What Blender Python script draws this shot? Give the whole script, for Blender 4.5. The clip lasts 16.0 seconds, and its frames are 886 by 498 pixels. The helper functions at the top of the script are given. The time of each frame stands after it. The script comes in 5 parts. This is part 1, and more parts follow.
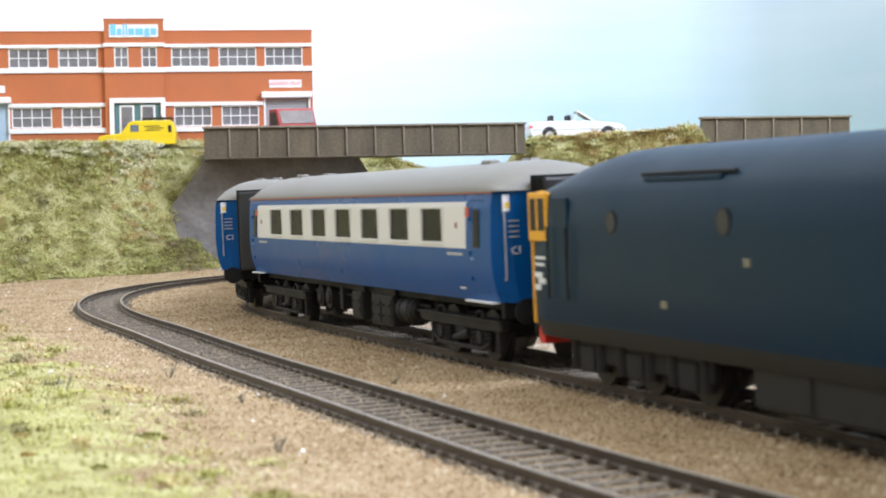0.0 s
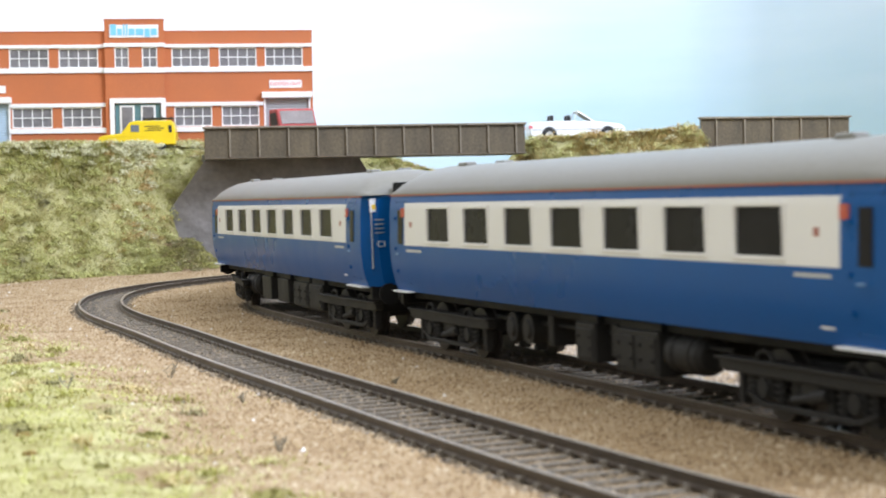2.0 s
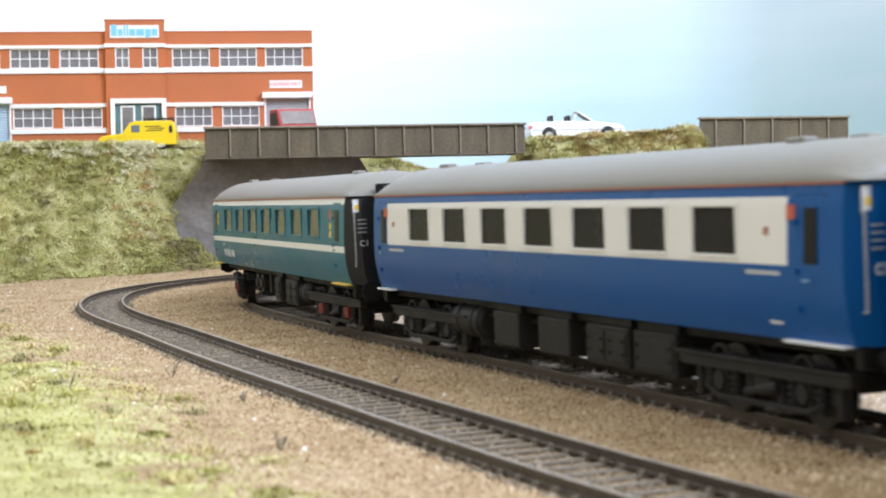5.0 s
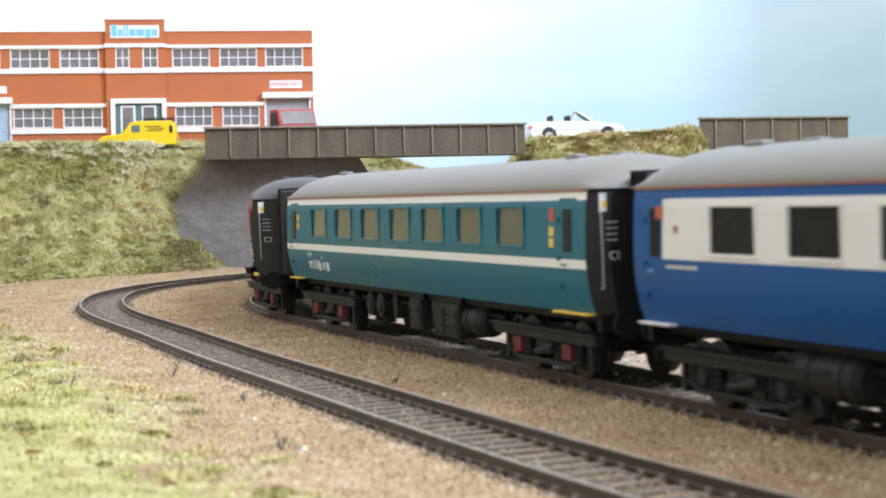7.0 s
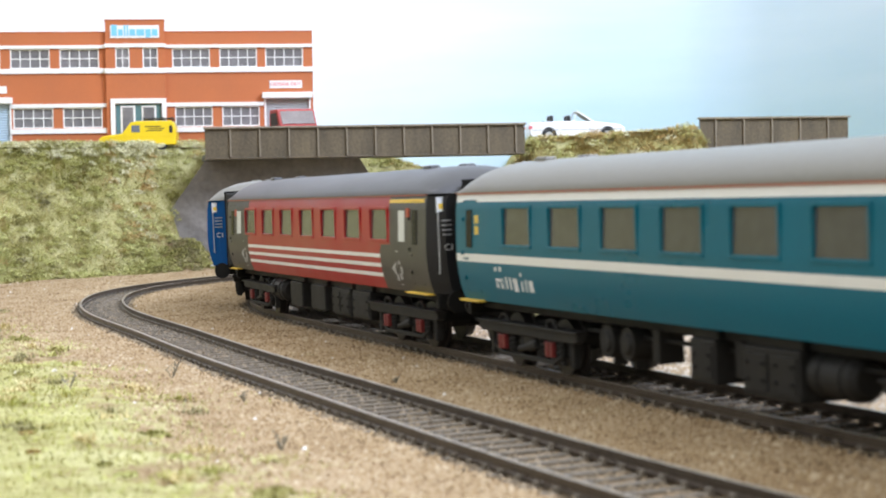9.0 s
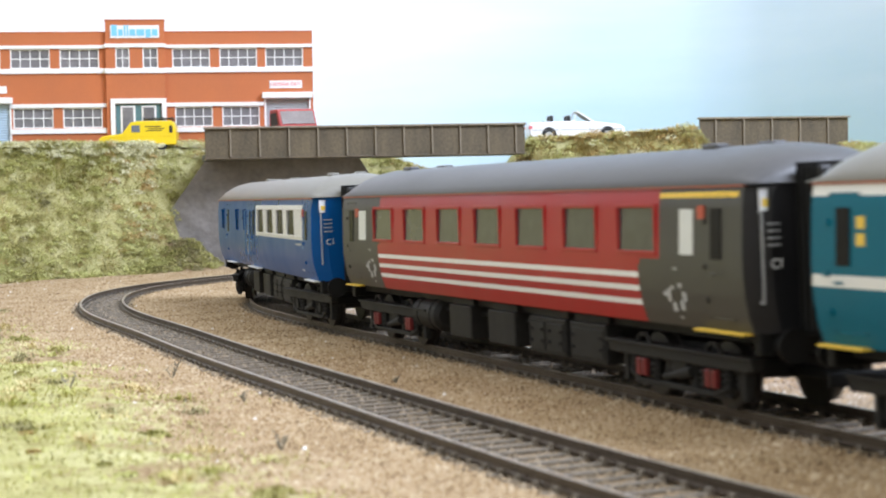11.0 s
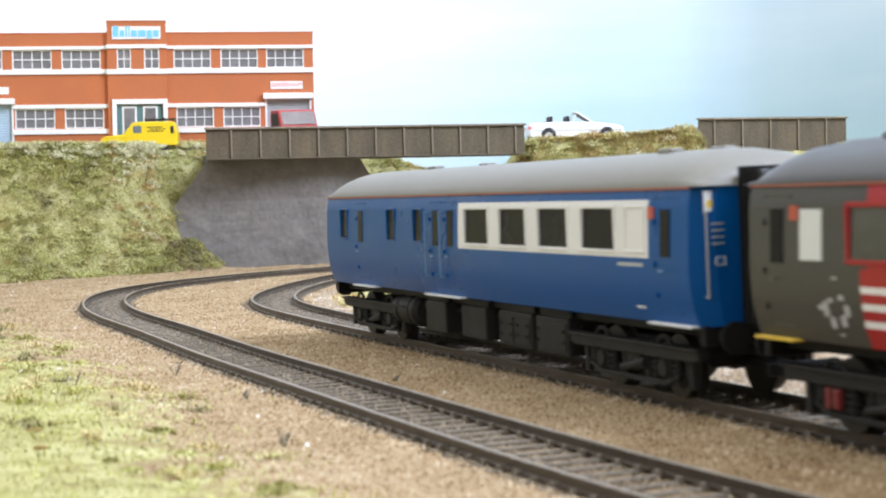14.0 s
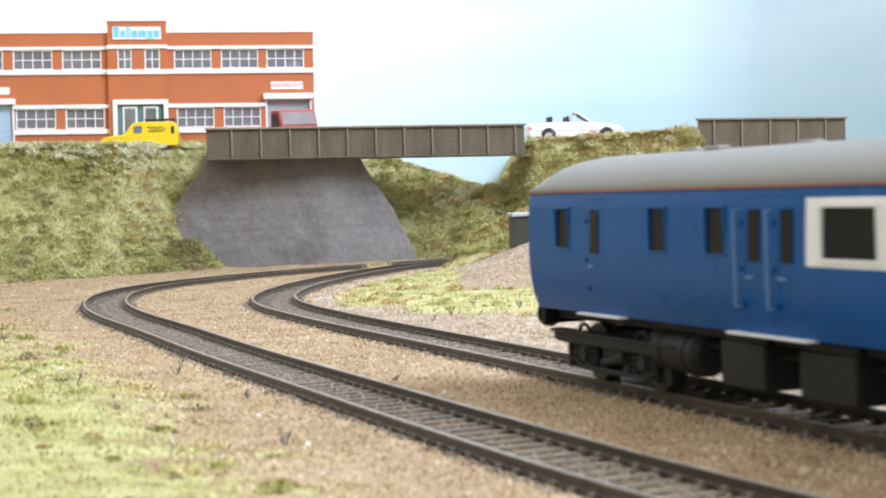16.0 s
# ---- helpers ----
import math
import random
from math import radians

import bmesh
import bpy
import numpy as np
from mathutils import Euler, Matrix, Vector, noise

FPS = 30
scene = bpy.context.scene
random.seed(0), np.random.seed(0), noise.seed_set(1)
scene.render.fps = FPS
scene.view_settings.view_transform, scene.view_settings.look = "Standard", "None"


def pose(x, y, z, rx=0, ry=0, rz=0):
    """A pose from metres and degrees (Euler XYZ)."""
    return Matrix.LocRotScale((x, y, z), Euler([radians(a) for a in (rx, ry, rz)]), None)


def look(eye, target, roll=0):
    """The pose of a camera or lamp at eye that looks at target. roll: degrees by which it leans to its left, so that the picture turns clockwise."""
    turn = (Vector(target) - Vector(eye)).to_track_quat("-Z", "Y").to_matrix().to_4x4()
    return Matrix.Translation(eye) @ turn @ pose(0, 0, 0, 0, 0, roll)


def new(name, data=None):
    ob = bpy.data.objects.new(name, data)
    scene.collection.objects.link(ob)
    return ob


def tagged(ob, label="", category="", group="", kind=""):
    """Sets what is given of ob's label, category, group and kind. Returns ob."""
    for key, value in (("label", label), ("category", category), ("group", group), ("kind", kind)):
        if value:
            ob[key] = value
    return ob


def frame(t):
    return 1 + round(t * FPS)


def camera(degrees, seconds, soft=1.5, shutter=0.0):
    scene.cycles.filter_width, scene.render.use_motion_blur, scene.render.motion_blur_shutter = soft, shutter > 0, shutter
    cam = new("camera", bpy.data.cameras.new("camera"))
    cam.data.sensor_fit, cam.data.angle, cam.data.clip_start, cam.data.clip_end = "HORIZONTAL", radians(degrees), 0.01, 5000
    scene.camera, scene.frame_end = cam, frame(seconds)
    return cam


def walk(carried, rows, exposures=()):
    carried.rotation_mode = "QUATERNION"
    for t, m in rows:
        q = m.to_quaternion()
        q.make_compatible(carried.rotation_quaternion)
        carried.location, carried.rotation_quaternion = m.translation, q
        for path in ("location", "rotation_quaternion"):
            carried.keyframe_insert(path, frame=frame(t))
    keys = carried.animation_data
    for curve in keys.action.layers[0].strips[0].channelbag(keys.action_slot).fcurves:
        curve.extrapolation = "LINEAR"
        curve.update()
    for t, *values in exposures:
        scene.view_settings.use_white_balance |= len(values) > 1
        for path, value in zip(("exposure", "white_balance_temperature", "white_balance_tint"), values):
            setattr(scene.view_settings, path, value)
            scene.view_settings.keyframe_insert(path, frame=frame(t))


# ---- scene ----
# Everything is given in millimetres of the model (about 1:76) and turned into metres by U.
U = 0.001


def cam_row(back):
    # eye 42.5 mm over the rail heads, looking 2 degrees down; "back": millimetres behind its first stand
    return look((0, -back * U, (42.5 + back * 0.035) * U), (0, 1.0, 42.5 * U - 0.034843), -2.436)


cam = camera(27.75, 16.0, soft=1.9, shutter=0.5)
cam.data.dof.use_dof, cam.data.dof.focus_distance, cam.data.dof.aperture_fstop = True, 0.72, 62.0
walk(cam, [(t, cam_row(b)) for t, b in ((0, -4.0), (1.5, -3.0), (3.0, -2.0), (4.2, -1.2), (6.5, 0.0), (9.2, 0.0), (12.0, 0.5),
                                       (12.7, 2.0), (13.3, 4.0), (14.0, 5.5), (14.6, 8.0), (15.2, 8.0), (16.0, 7.6))])

# ---- light: a bright room with a lamp to the right of the layout ----
world = bpy.data.worlds.new("room_light")
scene.world = world
world.use_nodes = True
# white ceiling above, duller walls lower down
wt = world.node_tree
w_co = wt.nodes.new("ShaderNodeTexCoord")
w_sep = wt.nodes.new("ShaderNodeSeparateXYZ")
w_ramp = wt.nodes.new("ShaderNodeValToRGB")
w_ramp.color_ramp.elements[0].position, w_ramp.color_ramp.elements[0].color = 0.0, (0.308, 0.305, 0.298, 1)
w_ramp.color_ramp.elements[1].position, w_ramp.color_ramp.elements[1].color = 0.75, (0.93, 0.95, 0.965, 1)
wt.links.new(w_co.outputs["Generated"], w_sep.inputs[0])
wt.links.new(w_sep.outputs["Z"], w_ramp.inputs[0])
wt.links.new(w_ramp.outputs[0], wt.nodes["Background"].inputs[0])
wt.nodes["Background"].inputs[1].default_value = 1.6


def area(name, eye, target, size, watts, colour):
    data = bpy.data.lights.new(name, "AREA")
    data.size, data.energy, data.color = size, watts, colour
    ob = new(name, data)
    ob.matrix_world = look(eye, target)
    return ob


area("room_lamp", (0.70, 0.34, 0.78), (-0.05, 0.9, 0.05), 0.5, 17.5, (0.89, 1.0, 1.27))
scene.view_settings.exposure = 0.0


# ---- materials ----
def nodes_of(name):
    m = bpy.data.materials.new(name)
    m.use_nodes = True
    return m, m.node_tree, m.node_tree.nodes["Principled BSDF"]


def mix_ramp(tree, fac, stops):
    r = tree.nodes.new("ShaderNodeValToRGB")
    while len(r.color_ramp.elements) < len(stops):
        r.color_ramp.elements.new(0.5)
    for e, (p, c) in zip(r.color_ramp.elements, stops):
        e.position, e.color = p, (*c, 1)
    tree.links.new(fac, r.inputs[0])
    return r.outputs[0]


def noise_of(tree, scale, detail=4.0, rough=0.55, stretch=None):
    co = tree.nodes.new("ShaderNodeTexCoord")
    n = tree.nodes.new("ShaderNodeTexNoise")
    n.inputs["Scale"].default_value, n.inputs["Detail"].default_value, n.inputs["Roughness"].default_value = scale, detail, rough
    if stretch:
        mp = tree.nodes.new("ShaderNodeMapping")
        mp.inputs["Scale"].default_value = stretch
        tree.links.new(co.outputs["Object"], mp.inputs[0])
        tree.links.new(mp.outputs[0], n.inputs["Vector"])
    else:
        tree.links.new(co.outputs["Object"], n.inputs["Vector"])
    return n.outputs["Fac"]


def shade(c, k):
    return tuple(min(1.0, v * k) for v in c)


def surface(name, colour, rough=0.6, vary=0.15, scale=60, fine=900, bump=0.1, metal=0.0, spec=0.5, stretch=None, coat=0.0):
    """Paint, plaster, plastic: two scales of variation in colour, roughness and relief (scale: waves a metre)."""
    m, t, b = nodes_of(name)
    big = noise_of(t, scale, 4, 0.6, stretch)
    small = noise_of(t, fine, 3)
    add = t.nodes.new("ShaderNodeMath")
    add.operation = "MULTIPLY_ADD"
    add.inputs[1].default_value = 0.4
    t.links.new(small, add.inputs[0])
    sc = t.nodes.new("ShaderNodeMath")
    sc.operation = "MULTIPLY"
    sc.inputs[1].default_value = 0.6
    t.links.new(big, sc.inputs[0])
    t.links.new(sc.outputs[0], add.inputs[2])
    col = mix_ramp(t, add.outputs[0], [(0.3, shade(colour, 1 - vary)), (0.7, shade(colour, 1 + vary))])
    t.links.new(col, b.inputs["Base Color"])
    rr = mix_ramp(t, big, [(0.3, (max(0.03, rough - 0.08),) * 3), (0.7, (min(1, rough + 0.08),) * 3)])
    t.links.new(rr, b.inputs["Roughness"])
    b.inputs["Metallic"].default_value, b.inputs["Specular IOR Level"].default_value = metal, spec
    b.inputs["Coat Weight"].default_value = coat
    if bump:
        bp = t.nodes.new("ShaderNodeBump")
        bp.inputs["Strength"].default_value, bp.inputs["Distance"].default_value = bump, 0.0006
        t.links.new(small, bp.inputs["Height"])
        t.links.new(bp.outputs[0], b.inputs["Normal"])
    return m


def flock(name, stops, rough=0.9, broad=0.5, hue=None):
    """Loose stuff: each blade or grain takes its own colour."""
    m, t, b = nodes_of(name)
    g = t.nodes.new("ShaderNodeNewGeometry")
    patch = noise_of(t, 48, 6, 0.75)
    mx = t.nodes.new("ShaderNodeMath")
    mx.operation = "MULTIPLY_ADD"
    mx.inputs[1].default_value = 1.0 - broad
    t.links.new(g.outputs["Random Per Island"], mx.inputs[0])
    hv = t.nodes.new("ShaderNodeMapRange")
    hv.inputs["From Min"].default_value, hv.inputs["From Max"].default_value = 0.32, 0.68
    hv.inputs["To Min"].default_value, hv.inputs["To Max"].default_value = 0.0, broad
    t.links.new(patch, hv.inputs["Value"])
    t.links.new(hv.outputs[0], mx.inputs[2])
    col = mix_ramp(t, mx.outputs[0], stops)
    if hue:
        hues = mix_ramp(t, noise_of(t, 33, 4, 0.6), hue)
        tm = t.nodes.new("ShaderNodeMix")
        tm.data_type, tm.blend_type = "RGBA", "MULTIPLY"
        tm.inputs["Factor"].default_value = 1.0
        t.links.new(col, tm.inputs["A"])
        t.links.new(hues, tm.inputs["B"])
        col = tm.outputs["Result"]
    t.links.new(col, b.inputs["Base Color"])
    b.inputs["Roughness"].default_value = rough
    b.inputs["Specular IOR Level"].default_value = 0.2
    return m


def earth(name, stops, bump=0.8):
    m, t, b = nodes_of(name)
    big, small = noise_of(t, 25, 5), noise_of(t, 700, 4, 0.7)
    mx = t.nodes.new("ShaderNodeMath")
    mx.operation = "MULTIPLY_ADD"
    mx.inputs[1].default_value = 0.55
    t.links.new(small, mx.inputs[0])
    hv = t.nodes.new("ShaderNodeMath")
    hv.operation = "MULTIPLY"
    hv.inputs[1].default_value = 0.45
    t.links.new(big, hv.inputs[0])
    t.links.new(hv.outputs[0], mx.inputs[2])
    t.links.new(mix_ramp(t, mx.outputs[0], stops), b.inputs["Base Color"])
    b.inputs["Roughness"].default_value = 0.95
    b.inputs["Specular IOR Level"].default_value = 0.15
    bp = t.nodes.new("ShaderNodeBump")
    bp.inputs["Strength"].default_value, bp.inputs["Distance"].default_value = bump, 0.0012
    t.links.new(small, bp.inputs["Height"])
    t.links.new(bp.outputs[0], b.inputs["Normal"])
    return m



def ground_material():
    """Sandy ballast bed that runs raggedly into mottled turf, by the share of turf kept on the mesh."""
    m, t, b = nodes_of("scenic_ground")
    big, mid, small = noise_of(t, 25, 5), noise_of(t, 75, 6, 0.75), noise_of(t, 700, 4, 0.7)

    def blend(p, q, k):
        n = t.nodes.new("ShaderNodeMath")
        n.operation = "MULTIPLY_ADD"
        n.inputs[1].default_value = k
        t.links.new(p, n.inputs[0])
        h = t.nodes.new("ShaderNodeMath")
        h.operation = "MULTIPLY"
        h.inputs[1].default_value = 1 - k
        t.links.new(q, h.inputs[0])
        t.links.new(h.outputs[0], n.inputs[2])
        return n.outputs[0]
    dirt = mix_ramp(t, blend(small, big, 0.5), [(0.3, (0.22, 0.145, 0.078)), (0.5, (0.365, 0.26, 0.15)), (0.72, (0.49, 0.375, 0.25))])
    turf = mix_ramp(t, blend(mid, small, 0.72), [(0.32, (0.290, 0.189, 0.066)), (0.42, (0.317, 0.284, 0.106)), (0.52, (0.47, 0.44, 0.200)), (0.66, (0.585, 0.545, 0.32)), (0.8, (0.64, 0.595, 0.40))])
    at = t.nodes.new("ShaderNodeAttribute")
    at.attribute_name = "turf"
    edge = t.nodes.new("ShaderNodeMath")
    t.links.new(at.outputs["Fac"], edge.inputs[0])
    lift = t.nodes.new("ShaderNodeMapRange")
    lift.inputs["From Min"].default_value, lift.inputs["From Max"].default_value = 0.3, 0.7
    lift.inputs["To Min"].default_value, lift.inputs["To Max"].default_value = -0.5, 0.5
    t.links.new(mid, lift.inputs["Value"])
    t.links.new(lift.outputs[0], edge.inputs[1])
    fac = mix_ramp(t, edge.outputs[0], [(0.3, (0, 0, 0)), (0.75, (1, 1, 1))])
    mx = t.nodes.new("ShaderNodeMix")
    mx.data_type = "RGBA"
    t.links.new(fac, mx.inputs["Factor"])
    t.links.new(dirt, mx.inputs["A"])
    t.links.new(turf, mx.inputs["B"])
    t.links.new(mx.outputs["Result"], b.inputs["Base Color"])
    b.inputs["Roughness"].default_value = 0.95
    b.inputs["Specular IOR Level"].default_value = 0.15
    bp = t.nodes.new("ShaderNodeBump")
    bp.inputs["Strength"].default_value, bp.inputs["Distance"].default_value = 0.8, 0.0012
    t.links.new(small, bp.inputs["Height"])
    t.links.new(bp.outputs[0], b.inputs["Normal"])
    return m


M_GROUND = ground_material()
M_TARMAC = earth("road_surface", [(0.3, (0.10, 0.10, 0.10)), (0.7, (0.17, 0.165, 0.16))], 0.3)
M_STONE = flock("ballast_stone", [(0.1, (0.13, 0.078, 0.037)), (0.4, (0.31, 0.210, 0.110)), (0.62, (0.43, 0.315, 0.185)), (0.9, (0.58, 0.475, 0.335))], broad=0.35)
M_GREYSTONE = flock("grey_stone", [(0.2, (0.20, 0.145, 0.095)), (0.5, (0.38, 0.295, 0.21)), (0.85, (0.54, 0.465, 0.37))])
M_GRASS = flock("static_grass", [(0.10, (0.299, 0.215, 0.079)), (0.28, (0.299, 0.284, 0.097)), (0.46, (0.455, 0.440, 0.180)), (0.64, (0.61, 0.58, 0.31)), (0.9, (0.72, 0.68, 0.46))], broad=0.72, hue=[(0.34, (0.80, 0.66, 0.50)), (0.44, (0.92, 0.97, 0.62)), (0.54, (1.0, 1.0, 0.92)), (0.66, (1.2, 1.18, 1.1))])
M_DRY = flock("dry_grass", [(0.10, (0.30, 0.21, 0.07)), (0.35, (0.50, 0.39, 0.16)), (0.6, (0.68, 0.58, 0.29)), (0.9, (0.82, 0.75, 0.50))], broad=0.55)
M_BUSH = flock("scrub_flock", [(0.15, (0.11, 0.105, 0.045)), (0.4, (0.22, 0.20, 0.085)), (0.6, (0.33, 0.29, 0.14)), (0.85, (0.46, 0.42, 0.28))])
M_PALE = flock("pale_lime_flock", [(0.1, (0.40, 0.40, 0.13)), (0.4, (0.54, 0.54, 0.21)), (0.7, (0.64, 0.62, 0.31)), (0.95, (0.76, 0.72, 0.47))], broad=0.55)
M_LIME = flock("mossy_lime_flock", [(0.1, (0.31, 0.305, 0.095)), (0.5, (0.44, 0.43, 0.15)), (0.95, (0.58, 0.56, 0.26))], broad=0.55)
M_OLIVE = flock("olive_flock", [(0.1, (0.20, 0.19, 0.055)), (0.5, (0.33, 0.31, 0.105)), (0.95, (0.50, 0.45, 0.20))], broad=0.55)
M_RUST = flock("rust_flock", [(0.1, (0.34, 0.22, 0.075)), (0.5, (0.50, 0.36, 0.145)), (0.95, (0.70, 0.56, 0.30))], broad=0.55)
M_CREAM_FLOCK = flock("cream_flock", [(0.1, (0.56, 0.53, 0.28)), (0.5, (0.74, 0.71, 0.47)), (0.95, (0.86, 0.83, 0.64))], broad=0.5)
M_CHIP = flock("pale_chip", [(0.2, (0.55, 0.50, 0.43)), (0.8, (0.80, 0.77, 0.72))])
M_TWIG = surface("twig_grey", (0.22, 0.20, 0.15), 0.9, 0.3)
M_TRACKSTONE = flock("oily_track_stone", [(0.15, (0.08, 0.058, 0.036)), (0.5, (0.19, 0.142, 0.090)), (0.85, (0.33, 0.26, 0.18))], broad=0.3)
M_RAIL = surface("rail_web", (0.075, 0.056, 0.040), 0.42, 0.4, 90, 700, 0.2, metal=0.25)
M_SLEEPER = surface("sleeper_plastic", (0.150, 0.128, 0.100), 0.7, 0.5, 90, 800, bump=0.4)
M_CONCRETE = surface("abutment_cement", (0.195, 0.179, 0.168), 0.85, 0.32, 40, 260, 0.9)
M_GIRDER = surface("weathered_girder", (0.092, 0.069, 0.038), 0.55, 0.6, 90, 600, 0.3, stretch=(1, 1, 0.25))
M_GIRDER_EDGE = surface("girder_rib", (0.200, 0.165, 0.118), 0.6, 0.5, 120, 700, 0.25, stretch=(1, 1, 0.3))
M_BRICK = surface("brick_paper", (0.49, 0.148, 0.052), 0.75, 0.10, 40, 900, 0.2)
M_WHITE = surface("white_card", (0.82, 0.81, 0.79), 0.6, 0.05)
M_PANE = surface("printed_glazing", (0.19, 0.18, 0.185), 0.22, 0.35, 45, 200, 0.0)
M_DOORGREEN = surface("green_door_paint", (0.10, 0.20, 0.21), 0.5, 0.1)
M_DOORBLUE = surface("blue_grey_door_paint", (0.46, 0.58, 0.68), 0.5, 0.06)
M_SHUTTER = surface("roller_shutter_grey", (0.42, 0.43, 0.44), 0.45, 0.08)
M_SIGNBLUE = surface("sign_blue", (0.20, 0.55, 0.80), 0.5, 0.05)
M_SIGNRED = surface("sign_red", (0.72, 0.10, 0.11), 0.5, 0.05)
M_ROOFFELT = surface("roof_felt", (0.16, 0.16, 0.16), 0.9, 0.2)
M_YELLOW = surface("van_yellow", (0.84, 0.60, 0.01), 0.35, 0.06, coat=0.3)
M_RED = surface("pickup_red", (0.42, 0.055, 0.05), 0.5, 0.15)
M_CARWHITE = surface("car_white", (0.84, 0.85, 0.86), 0.3, 0.03, coat=0.4)
M_BLACK = surface("black_plastic", (0.02, 0.02, 0.021), 0.5, 0.2)
M_TYRE = surface("tyre_rubber", (0.03, 0.03, 0.03), 0.85, 0.2)
M_HUB = surface("hub_silver", (0.55, 0.56, 0.58), 0.35, 0.1, metal=0.7)
M_SCREEN = surface("vehicle_glass", (0.16, 0.18, 0.20), 0.3, 0.1, bump=0, spec=0.3)
M_SMOKE = surface("smoky_windscreen", (0.23, 0.19, 0.175), 0.25, 0.25, bump=0, spec=0.3)
# paler than the body blue: the highlight along the rails is in the colour
M_RAILBLUE = surface("highlit_blue_grab_rail", (0.13, 0.25, 0.43), 0.4, 0.15)
M_RAILTOP = surface("rail_head_steel", (0.30, 0.26, 0.21), 0.38, 0.35, 120, 800, 0.1, metal=0.5)
M_BLUE = surface("coach_blue", (0.002, 0.074, 0.262), 0.30, 0.10, 25, 1500, 0.03, spec=0.14)
M_CREAM = surface("coach_ivory", (0.70, 0.69, 0.675), 0.4, 0.05, 25, 1500, 0.03)
M_TEAL = surface("coach_turquoise", (0.001, 0.118, 0.182), 0.32, 0.10, 25, 1500, 0.03, spec=0.16)
M_STRIPE = surface("coach_white", (0.74, 0.74, 0.73), 0.4, 0.05)
M_CRIMSON = surface("coach_red", (0.345, 0.010, 0.014), 0.35, 0.10, 25, 1500, 0.03, spec=0.35)
M_CHARCOAL = surface("coach_dark_grey", (0.043, 0.041, 0.036), 0.42, 0.15, 25, 1500, 0.05)
M_ENDBLACK = surface("coach_end_black", (0.014, 0.014, 0.016), 0.38, 0.2)
M_ROOF = surface("coach_roof_grey", (0.188, 0.181, 0.160), 0.42, 0.12, 20, 800, 0.06, stretch=(0.3, 1, 1))
M_ROOFDARK = surface("coach_roof_dark_grey", (0.058, 0.058, 0.063), 0.4, 0.14, 20, 800, 0.06, stretch=(0.3, 1, 1))
M_GUTTER = surface("gutter_orange", (0.30, 0.085, 0.055), 0.5, 0.1)
M_GLASS = surface("coach_glazing", (0.019, 0.018, 0.020), 0.25, 0.2, 30, 300, 0.0, spec=0.05)
M_GLASSLIT = surface("coach_smoked_glazing", (0.076, 0.077, 0.079), 0.14, 0.25, 50, 300, 0.0, spec=0.5)
M_FROST = surface("frosted_glazing", (0.66, 0.68, 0.68), 0.35, 0.04)
M_UNDER = surface("underframe_black", (0.0075, 0.0075, 0.0075), 0.6, 0.3, 90, 700, 0.15, spec=0.2)
M_UNDERGREY = surface("underframe_dirty_grey", (0.0145, 0.0138, 0.013), 0.6, 0.35, 90, 700, 0.15, spec=0.25)
M_AXLERED = surface("axlebox_red", (0.16, 0.014, 0.013), 0.5, 0.2)
M_STEEL = surface("wheel_steel", (0.028, 0.024, 0.022), 0.5, 0.2, metal=0.2)
M_LETTER = surface("lettering_white", (0.72, 0.73, 0.74), 0.5, 0.03)
M_LABELYELLOW = surface("label_yellow", (0.78, 0.52, 0.06), 0.5, 0.05)
M_LABELRED = surface("label_orange_red", (0.45, 0.075, 0.035), 0.5, 0.08)
M_LOCOBLUE = surface("locomotive_blue", (0.003, 0.024, 0.05), 0.42, 0.16, 18, 900, 0.05, spec=0.14)
M_LOCOGREY = surface("locomotive_dirty_grey", (0.020, 0.020, 0.018), 0.6, 0.2, 30, 800, 0.08, spec=0.25)
M_LOCOYELLOW = surface("cab_yellow", (0.74, 0.36, 0.012), 0.4, 0.08)
M_BUFFERRED = surface("buffer_beam_red", (0.62, 0.03, 0.02), 0.45, 0.1)


